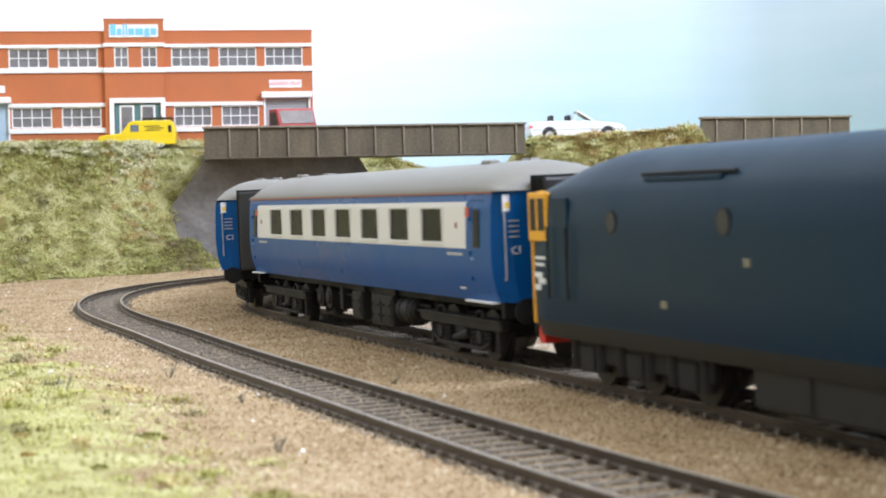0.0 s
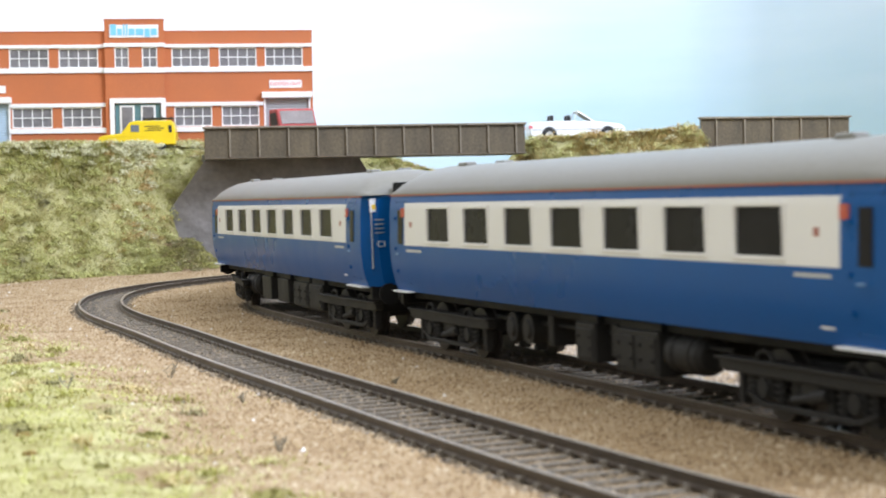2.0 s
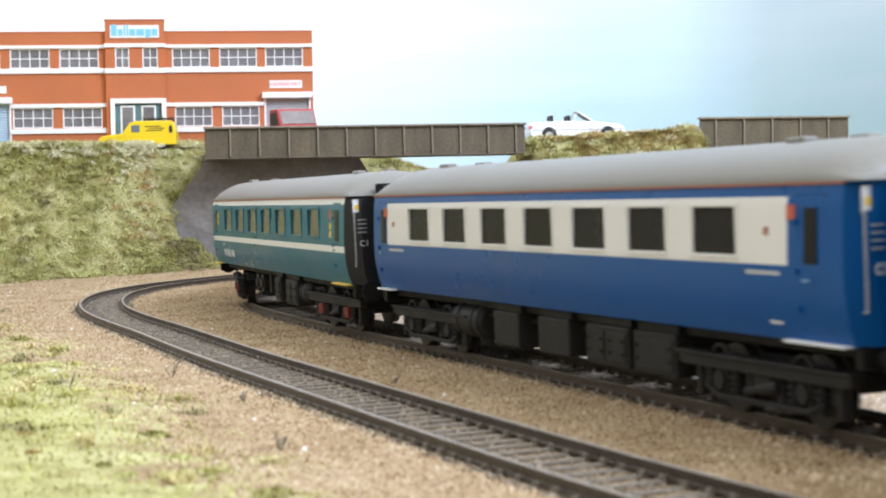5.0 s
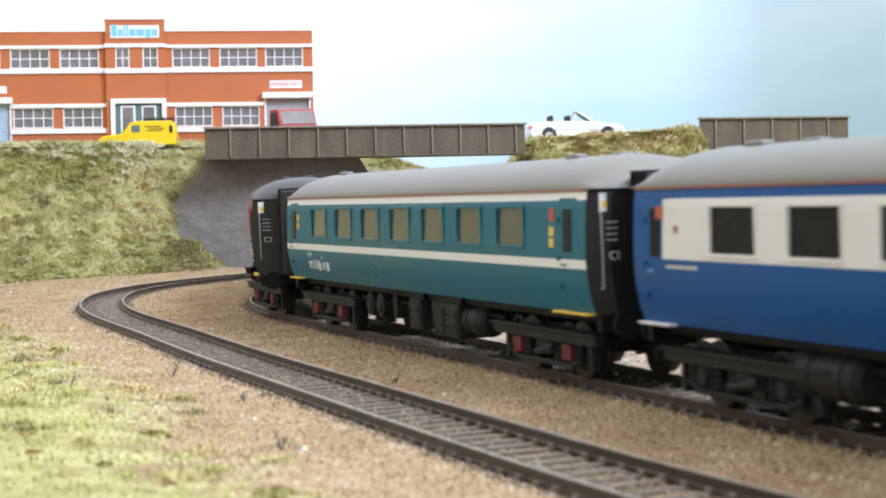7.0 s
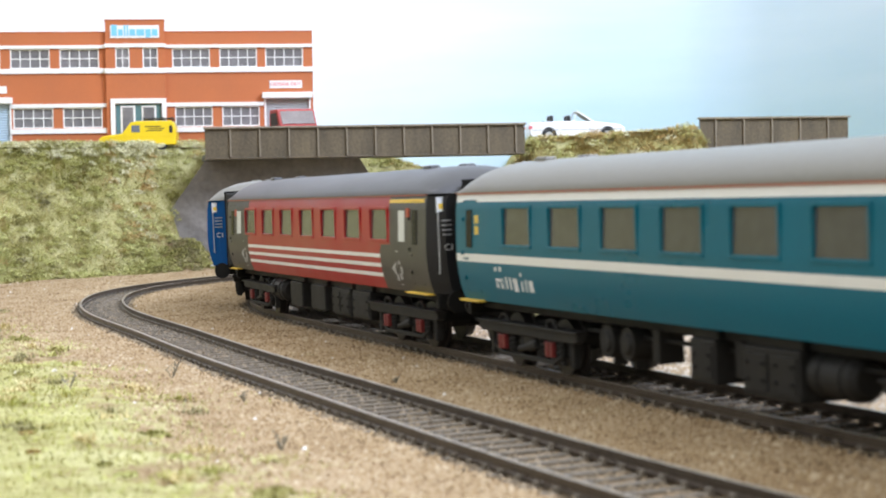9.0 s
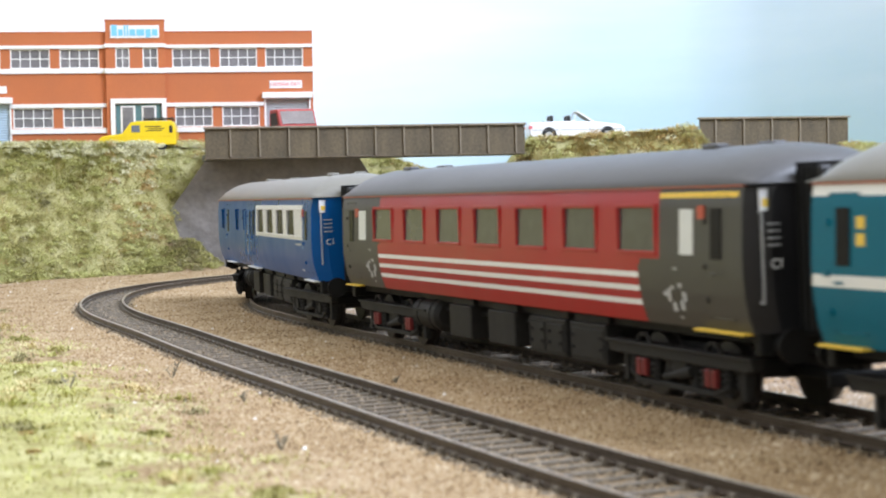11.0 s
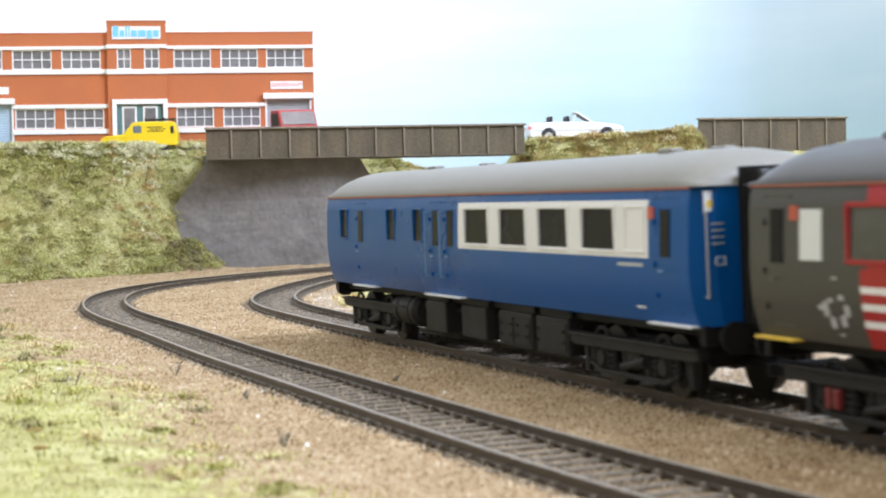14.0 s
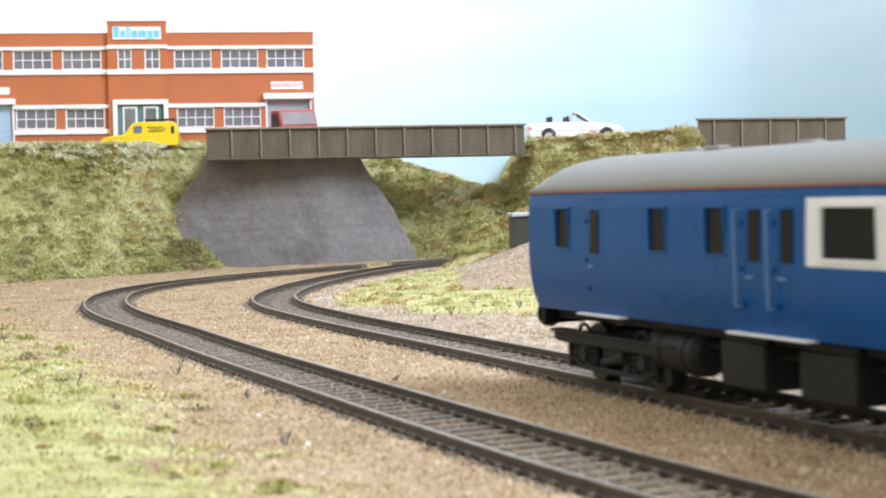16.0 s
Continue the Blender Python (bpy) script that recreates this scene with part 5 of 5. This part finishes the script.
# ---- loose stuff on the ground ----
def scatter(name, xs, ys, size, tall, material, label, category, kind_shape, seed, lift=0.0):
    """Many small solids in one mesh: grains (octahedra), blades (bent slips) or tufts."""
    r = np.random.RandomState(seed)
    n = len(xs)
    z = ground_z(xs, ys) + lift
    base = np.stack([xs, ys, z], 1)
    if kind_shape == "grain":
        shape = np.array([(1, 0, -0.3), (0, 1, -0.3), (-1, 0, -0.3), (0, -1, -0.3), (0.2, 0.1, 0.8)], float)
        tris = np.array([(0, 1, 4), (1, 2, 4), (2, 3, 4), (3, 0, 4)])
        v = shape[None] * (size * r.uniform(0.5, 1.4, (n, 1, 1))) * r.uniform(0.55, 1.35, (n, 5, 3))
        a = r.uniform(0, 6.283, n)
        c, s = np.cos(a)[:, None], np.sin(a)[:, None]
        v = np.stack([v[..., 0] * c - v[..., 1] * s, v[..., 0] * s + v[..., 1] * c, v[..., 2]], -1)
    else:
        a = r.uniform(0, 6.283, n)
        lean = r.uniform(0.3, 2.2, n)
        ln = tall * r.uniform(0.5, 1.3, n)
        dx, dy = np.cos(a), np.sin(a)
        w = size * r.uniform(0.6, 1.3, n)
        v = np.zeros((n, 5, 3))
        for i, (t, k, sgn) in enumerate(((0, 1, 1), (0, 1, -1), (0.55, 0.8, 1), (0.55, 0.8, -1), (1, 0, 0))):
            out = lean * ln * t * t
            v[:, i, 0] = dx * out - dy * w * k * sgn
            v[:, i, 1] = dy * out + dx * w * k * sgn
            v[:, i, 2] = ln * t * (1 - 0.3 * lean * t) - 0.2
        tris = np.array([(0, 1, 3), (0, 3, 2), (2, 3, 4)])
    m = v.shape[1]
    verts = ((v + base[:, None]) * U).reshape(-1, 3)
    faces = (tris[None] + (np.arange(n) * m)[:, None, None]).reshape(-1, 3)
    me = bpy.data.meshes.new(name)
    me.vertices.add(len(verts))
    me.vertices.foreach_set("co", verts.ravel())
    me.loops.add(faces.size)
    me.loops.foreach_set("vertex_index", faces.ravel().astype(np.int32))
    me.polygons.add(len(faces))
    me.polygons.foreach_set("loop_start", np.arange(0, faces.size, 3, dtype=np.int32))
    me.update(calc_edges=True)
    me.materials.append(material)
    return tagged(new(name, me), label, category, kind="stuff")


def spread(n, x0, x1, y0, y1, seed, power=1.0):
    """Places in the wedge that opens away from the eye."""
    r = np.random.RandomState(seed)
    y = y0 + (y1 - y0) * r.uniform(0, 1, n) ** power
    x = r.uniform(x0, x1, n)
    return x, y


def fill_ballast():
    x, y = spread(520000, -330, 200, 230, 1120, 41, 1.3)
    ok = (x > -0.27 * y - 12) & (x < 0.27 * y + 14)
    x, y = x[ok], y[ok]
    dn, df = np.abs(dist_to(NEAR, x, y)), np.abs(dist_to(FAR, x, y))
    ok = (~is_grass(x, y)) & (dn > 11.6) & (df > 11.6)
    x, y, df0 = x[ok], y[ok], dist_to(FAR, x, y)[ok]
    tx, ty = spread(150000, -330, 200, 230, 1080, 44, 1.2)
    d = np.minimum(np.abs(dist_to(NEAR, tx, ty)), np.abs(dist_to(FAR, tx, ty)))
    ok = (d < 13.2 + waves(tx, ty, 0.3, 45)) & ((d < 7.6) | (d > 9.8)) & (tx > -0.27 * ty - 12) & (tx < 0.27 * ty + 14)
    scatter("ballast", tx[ok], ty[ok], 0.5, 0, M_TRACKSTONE, "dark oily ballast grains between the sleepers", "ballast", "grain", 46, 0.32)
    inner = (df0 < -16) | is_ramp(x, y)
    scatter("ballast", x[~inner][:230000], y[~inner][:230000], 0.42, 0, M_STONE, "loose sandy brown scenic ballast grains", "ballast", "grain", 42)
    scatter("gravel", x[inner][:40000], y[inner][:40000], 0.65, 0, M_GREYSTONE, "pale grey scenic gravel behind the inner track", "gravel", "grain", 43)


def fill_chips():
    x, y = spread(1500, -260, 160, 250, 1040, 47)
    ok = (np.abs(dist_to(NEAR, x, y)) > 12) & (np.abs(dist_to(FAR, x, y)) > 12) & (x > -0.27 * y - 10) & (x < 0.27 * y + 10) & (grass_inside(x, y) < 30)
    x, y = x[ok][:260], y[ok][:260]
    scatter("stone_chip", x, y, 0.5, 0, M_CHIP, "scattered pale stone chips on the ballast", "stone chips", "grain", 48, 0.2)


def fill_grass():
    x, y = spread(230000, -330, 20, 200, 900, 51, 0.9)
    chance = np.random.RandomState(77).uniform(0, 1, len(x))
    ok = (ease(-14, 40, grass_inside(x, y) + waves(x, y, 0.12, 78) * 10) > chance * 1.02) & (x > -0.27 * y - 12)
    x, y = x[ok], y[ok]
    scatter("grass", x, y, 0.13, 1.5, M_GRASS, "pale green and straw static grass beside the outer track", "grass", "blade", 52)
    x, y = spread(160000, -320, 190, 1000, 1215, 53)
    toe = np.interp(x, TOE_X, TOE_Y)
    ok = (y > toe - 4) & (y < toe + 84) & (np.abs(dist_to(FAR, x, y)) > 24) & ~((x > -150) & (x < -45) & (y > 1100))
    x, y = x[ok], y[ok]
    # straw grass beyond the abutment is a lighter cover that offsets the deck's shade
    dry = (x > 20) | ((x > -46) & (waves(x, y, 0.12, 57) > -0.2)) | (waves(x, y, 0.05, 57) > 0.75)
    scatter("grass", x[~dry], y[~dry], 0.2, 2.7, M_GRASS, "tufted pale green static grass on the railway bank", "grass", "blade", 54)
    scatter("grass", x[dry], y[dry], 0.2, 3.6, M_DRY, "straw-coloured dry static grass on the railway bank", "grass", "blade", 55)
    x, y = spread(30000, -320, -142, 1085, 1125, 63)
    toe = np.interp(x, TOE_X, TOE_Y)
    ok = (y > toe + 26) & (y < toe + 46)
    scatter("grass", x[ok], y[ok], 0.17, 4.2, M_GRASS, "wispy pale straw-coloured grass along the top of the bank", "grass", "blade", 64)
    x, y = spread(26000, 54, 168, 1124, 1143, 60)
    scatter("grass", x, y, 0.25, 3.2, M_DRY, "long straw-coloured grass along the crest of the bank", "grass", "blade", 56)
    x, y = spread(60000, -60, 160, 560, 1010, 58)
    thin = np.random.RandomState(75).uniform(-0.5, 1.7, len(x))
    ok = is_grass(x, y) & (waves(x, y, 0.07, 76) + 0.5 * waves(x, y, 0.2, 79) > thin) & (dist_to(FAR, x, y) < -22) & ~is_ramp(x, y)
    x, y = x[ok], y[ok]
    dry = waves(x, y, 0.07, 73) > -0.15
    scatter("grass", x[~dry], y[~dry], 0.18, 2.2, M_GRASS, "pale green static grass behind the inner track", "grass", "blade", 59)
    scatter("grass", x[dry], y[dry], 0.18, 2.2, M_DRY, "straw-coloured static grass behind the inner track", "grass", "blade", 74)


def fill_tufts():
    """Clumped tufts over the banks and the meadow, each a bunch of fibres."""
    r = np.random.RandomState(91)
    x, y = spread(2200, -320, 60, 1030, 1200, 92)
    toe = np.interp(x, TOE_X, TOE_Y)
    ok = (y > toe - 6) & (y < toe + 56) & ~((x > -165) & (x < -18) & (y > 1090))
    x, y = x[ok], y[ok]
    mx, my = spread(500, -300, 0, 260, 860, 93)
    ok = (grass_inside(mx, my) > 2) & (mx > -0.27 * my - 10)
    mx, my = mx[ok], my[ok]
    for k, (mat, words) in enumerate(((M_BUSH, "dark olive foliage tufts scattered over the banks"), (M_DRY, "straw and ochre tufts scattered over the banks"), (M_GRASS, "pale green tufts scattered over the banks"))):
        cx, cy = np.concatenate([x[k::3], mx[k::3]]), np.concatenate([y[k::3], my[k::3]])
        size = np.concatenate([np.full(len(x[k::3]), 2.6), np.full(len(mx[k::3]), 1.5)])
        n = 46
        px = np.repeat(cx, n) + r.normal(0, 1, len(cx) * n) * np.repeat(size, n)
        py = np.repeat(cy, n) + r.normal(0, 1, len(cx) * n) * np.repeat(size, n)
        scatter("tuft", px, py, 0.15, 2.0, mat, words, "foliage", "blade", 94 + k, 0.5)


def fill_scrub():
    r = np.random.RandomState(61)
    x, y = spread(60000, -320, 190, 1000, 1200, 62)
    toe = np.interp(x, TOE_X, TOE_Y)
    # dark scrub kept sparse beyond the abutment, again to offset the deck's shade
    ok = (y > toe - 8) & (y < toe + 34) & (waves(x, y, 0.09, 63) + 0.5 * waves(x, y, 0.3, 64) > np.where(x > -46, 1.2, 0.62)) & (np.abs(dist_to(FAR, x, y)) > 24) & ~((x > -150) & (x < -45) & (y > 1098))
    x, y = x[ok], y[ok]
    scatter("scrub", np.tile(x, 2) + r.uniform(-0.8, 0.8, 2 * len(x)), np.tile(y, 2) + r.uniform(-0.8, 0.8, 2 * len(x)), 0.22, 2.6, M_BUSH, "olive-brown clumped scrub foliage on the banks", "scrub", "blade", 65, 0.4)
    x, y = spread(26000, -330, 20, 200, 900, 66)
    ok = (grass_inside(x, y) > -8) & (waves(x, y, 0.14, 67) + 0.4 * waves(x, y, 0.5, 68) > 0.85) & (x > -0.27 * y - 12)
    scatter("scrub", x[ok], y[ok], 0.14, 1.7, M_BUSH, "olive-brown flecks of foliage in the meadow", "scrub", "blade", 69, 0.3)
    # ridge of brush behind the inner track
    x, y = spread(30000, -45, 120, 940, 1040, 70)
    ok = np.exp(-((y - (1000 - 0.4 * x)) / 18) ** 2) > r.uniform(0.2, 1, len(x))
    ok &= np.abs(dist_to(FAR, x, y)) > 20
    scatter("scrub", x[ok], y[ok], 0.22, 4.0, M_DRY, "straw and rust coloured brush on the ridge", "scrub", "blade", 71, 0.2)


def puffs(cx, cy, rad, flat, material, label, seed, per=190):
    """Cushions of foliage flakes: small leaf slips set round the upper half of uneven domes."""
    r = np.random.RandomState(seed)
    n = len(cx)
    cz = ground_z(cx, cy)
    u = r.normal(0, 1, (n, per, 3))
    u /= np.linalg.norm(u, axis=2, keepdims=True)
    u[..., 2] = np.abs(u[..., 2]) * 1.1 - 0.15
    lump = 1 + 0.28 * np.sin(u[..., 0] * 5 + r.uniform(0, 6, (n, 1))) * np.cos(u[..., 1] * 6 + r.uniform(0, 6, (n, 1)))
    size = rad[:, None] * lump * r.uniform(0.72, 1.06, (n, per))
    c = np.stack([cx[:, None] + u[..., 0] * size, cy[:, None] + u[..., 1] * size, cz[:, None] + u[..., 2] * size * flat], -1).reshape(-1, 3)
    m = len(c)
    a = r.normal(0, 1, (m, 3)) + 0.9 * u.reshape(-1, 3)
    a /= np.linalg.norm(a, axis=1, keepdims=True)
    b = np.cross(a, r.normal(0, 1, (m, 3)))
    b /= np.linalg.norm(b, axis=1, keepdims=True)
    d = np.cross(a, b)
    w = r.uniform(0.28, 0.68, (m, 1))
    verts = np.stack([c - b * w, c + d * w * 0.6, c + b * w * 1.1, c - d * w * 0.6 + a * w * 0.3], 1).reshape(-1, 3) * U
    me = bpy.data.meshes.new("foliage")
    me.vertices.add(len(verts))
    me.vertices.foreach_set("co", verts.ravel())
    me.loops.add(4 * m)
    me.loops.foreach_set("vertex_index", np.arange(4 * m, dtype=np.int32))
    me.polygons.add(m)
    me.polygons.foreach_set("loop_start", np.arange(0, 4 * m, 4, dtype=np.int32))
    me.update(calc_edges=True)
    me.materials.append(material)
    tagged(new("foliage", me), label, "foliage", kind="stuff")


def fill_puffs():
    r = np.random.RandomState(120)
    spots = []
    # the bank beside the factory, the bank beyond the abutment, the crest by the road, the brush ridge, the wall's foot
    x, y = spread(2600, -330, -148, 1000, 1190, 121)
    toe = np.interp(x, TOE_X, TOE_Y)
    ok = (y > toe - 3) & (y < toe + np.interp(x, [-300, -200, -160], [62, 42, 32]))
    spots.append((x[ok][:620], y[ok][:620], r.uniform(2.2, 6.2, ok.sum())[:620]))
    x, y = spread(1500, -46, 62, 1085, 1190, 122)
    toe = np.interp(x, TOE_X, TOE_Y)
    ok = (y > toe - 4) & (y < toe + 58)
    spots.append((x[ok][:380], y[ok][:380], r.uniform(2.6, 6.5, ok.sum())[:380]))
    x, y = spread(170, 57, 168, 1119, 1139, 123)
    spots.append((x, y, r.uniform(3.4, 6.8, len(x))))
    x, y = spread(40, 255, 310, 1136, 1150, 129)
    spots.append((x, y, r.uniform(3.4, 6.0, len(x))))
    x, y = spread(700, -42, 120, 930, 1040, 124)
    ok = (np.abs(y - (1000 - 0.4 * x)) < 20) & (dist_to(FAR, x, y) < -23)
    spots.append((x[ok][:170], y[ok][:170], r.uniform(1.8, 4.6, ok.sum())[:170]))
    x = r.uniform(-192, -138, 170)
    spots.append((x, np.interp(x, [-192, -165, -138], [1090, 1098, 1106]) + r.normal(0, 4.5, 170), np.interp(x, [-192, -165, -138], [5.5, 5.5, 3]) * r.uniform(0.6, 1.15, 170)))
    # cream crest, set thickly so its pale colour makes up for dim light there
    x = r.uniform(-325, -146, 260)
    y = np.interp(x, TOE_X, TOE_Y) + np.interp(x, [-300, -200, -160], [58, 37, 29]) + r.normal(0, 3, 260)
    crest = (x, y, r.uniform(2.4, 4.6, 260))
    x, y, rad = (np.concatenate(v) for v in zip(*spots))
    ok = (np.abs(dist_to(FAR, x, y)) > 24) | ((x > 40) & (y > 1108))
    x, y, rad = x[ok], y[ok], rad[ok]
    high = (ground_z(x, y) + 3) / np.interp(x, TOP_X, TOP_Z)
    # brighter light put into the colour: paler flock high up and beyond the abutment
    pick = waves(x, y, 0.045, 126) + 0.6 * waves(x, y, 0.14, 127) + r.normal(0, 0.3, len(x)) + 0.5 * ease(0.5, 0.95, high) + np.where(x > -50, 0.45, 0.0) - np.where((x > -192) & (x < -136) & (y > 1080) & (high < 0.25), 0.6, 0.0)
    for k0, (lo, hi, mat, words) in enumerate(((-9, -1.0, M_BUSH, "dark olive-brown foliage cushions on the banks"), (-1.0, -0.45, M_OLIVE, "olive foliage cushions on the banks"),
                                               (-0.45, 0.1, M_LIME, "mossy lime foliage cushions on the banks"), (0.1, 0.75, M_PALE, "pale lime foliage cushions on the banks"),
                                               (0.75, 1.2, M_RUST, "straw and rust foliage cushions on the banks"), (1.2, 9, M_CREAM_FLOCK, "cream foliage cushions on the banks"))):
        k = (pick >= lo) & (pick < hi)
        puffs(x[k], y[k], rad[k], 0.72, mat, words, 128 + k0)
    puffs(*crest, 0.8, M_CREAM_FLOCK, "cream foliage along the top of the bank", 140)
    # ochre and moss cushions in the meadow
    mx, my = spread(900, -320, 10, 230, 900, 141)
    ok = (grass_inside(mx, my) > 8) & (mx > -0.27 * my - 12) & (waves(mx, my, 0.06, 142) + r.normal(0, 0.4, 900) > 0.1)
    mx, my = mx[ok], my[ok]
    mr = r.uniform(1.2, 4.2, len(mx))
    for k0, (mat, words) in enumerate(((M_OLIVE, "olive cushions in the meadow"), (M_RUST, "ochre cushions in the meadow"), (M_PALE, "pale green cushions in the meadow"))):
        puffs(mx[k0::3], my[k0::3], mr[k0::3] * (0.7 if k0 == 1 else 1), 0.34, mat, words, 143 + k0, 150)
    # moss and brush beside the inner track
    mx, my = spread(500, -40, 110, 640, 990, 150)
    ok = (dist_to(FAR, mx, my) < -27) & ~is_ramp(mx, my) & (waves(mx, my, 0.06, 151) > -0.3)
    mx, my = mx[ok][:110], my[ok][:110]
    mr = r.uniform(1.2, 3.6, len(mx))
    for k0, (mat, words) in enumerate(((M_LIME, "mossy cushions behind the inner track"), (M_PALE, "pale lime cushions behind the inner track"), (M_RUST, "brown cushions behind the inner track"))):
        puffs(mx[k0::3], my[k0::3], mr[k0::3], 0.5, mat, words, 152 + k0, 150)


def weed(x, y, h, seed):
    r = random.Random(seed)
    bm = bmesh.new()
    z = float(ground_z(x, y)[0])
    for k in range(6):
        a, l = r.uniform(0, 6.28), r.uniform(0.4, 1.0) * h
        tip = (math.cos(a) * l * 0.6, math.sin(a) * l * 0.6, l)
        rod(bm, (0, 0, -0.5), tip, 0.16, 4, 0.05)
        for j in range(3):
            t = r.uniform(0.4, 1)
            b = Vector(tip) * t
            rod(bm, b, b + Vector((r.uniform(-1, 1), r.uniform(-1, 1), r.uniform(0, 1))) * h * 0.3, 0.12, 4, 0.04)
    ob = part("weed", bm, M_TWIG)
    ob.matrix_basis = mm(x, y, z)
    tagged(ob, "small wiry dark weed on the ballast", "weed", "weeds")


for n, (x, y, h) in enumerate([(-69.2, 448.1, 4.5), (-85.9, 404.3, 4), (-30.2, 315.5, 3), (-45.0, 392.0, 2.5), (10.9, 661.5, 4), (2.1, 617.6, 3.5), (-4.1, 595.3, 3), (-12.5, 415.8, 2), (26.9, 642.4, 3.5), (-116.2, 663.1, 2.5), (49.4, 333.8, 2.5)]):
    weed(x, y, h, n)
fill_ballast()
fill_chips()
fill_grass()
fill_scrub()
fill_tufts()
fill_puffs()


# ---- what moves ----
TIMES = [i * 0.5 for i in range(33)]
PLACES = [353.6, 312.8, 271.9, 231.6, 191.1, 151.5, 110.8, 70.8, 29.6, -11.9, -53.5, -95.0, -136.4, -177.6, -218.3, -258.7, -299.2, -339.3, -379.7, -420.1, -460.5, -501.0, -541.5, -582.1, -622.8, -662.8, -703.0, -742.8, -782.9, -822.9, -863.5, -903.8, -945.1]
PITCH = 259.27


def carry(thing, bogies, ahead, piv_gap, half_gap):
    """Body poses from its two pivots on the inner track; bogies turn with the track under it."""
    rows, turns = [], ([], [])
    for i in range(33):
        t = i * 0.5
        s = float(np.interp(t, TIMES, PLACES)) + ahead
        x0, y0, h0 = on_track(FAR, s)
        x1, y1, h1 = on_track(FAR, s + piv_gap)
        heading = math.degrees(math.atan2(y0 - y1, x0 - x1))
        rows.append((t, mm((x0 + x1) / 2, (y0 + y1) / 2, 0, 0, 0, heading)))
        for k, (hh, x) in enumerate(((h0, half_gap), (h1, -half_gap))):
            d = (math.degrees(hh) + 180 - heading + 180) % 360 - 180
            turns[k].append((t, mm(x, 0, 0, 0, 0, d)))
    walk(thing, rows)
    for b, tr in zip(bogies, turns):
        walk(b, tr)


def motions():
    for i, c in enumerate((coach_a, coach_b, coach_c, coach_d, coach_e)):
        carry(c, BOGIES[c], i * PITCH, 2 * PIV, PIV)
    # the locomotive's back end stands 21 mm ahead of the first coach
    carry(loco, loco_bogies, -33.2 - 21.5 - LOCO_LEN / 2 - LOCO_PIV, 2 * LOCO_PIV, LOCO_PIV)


motions()
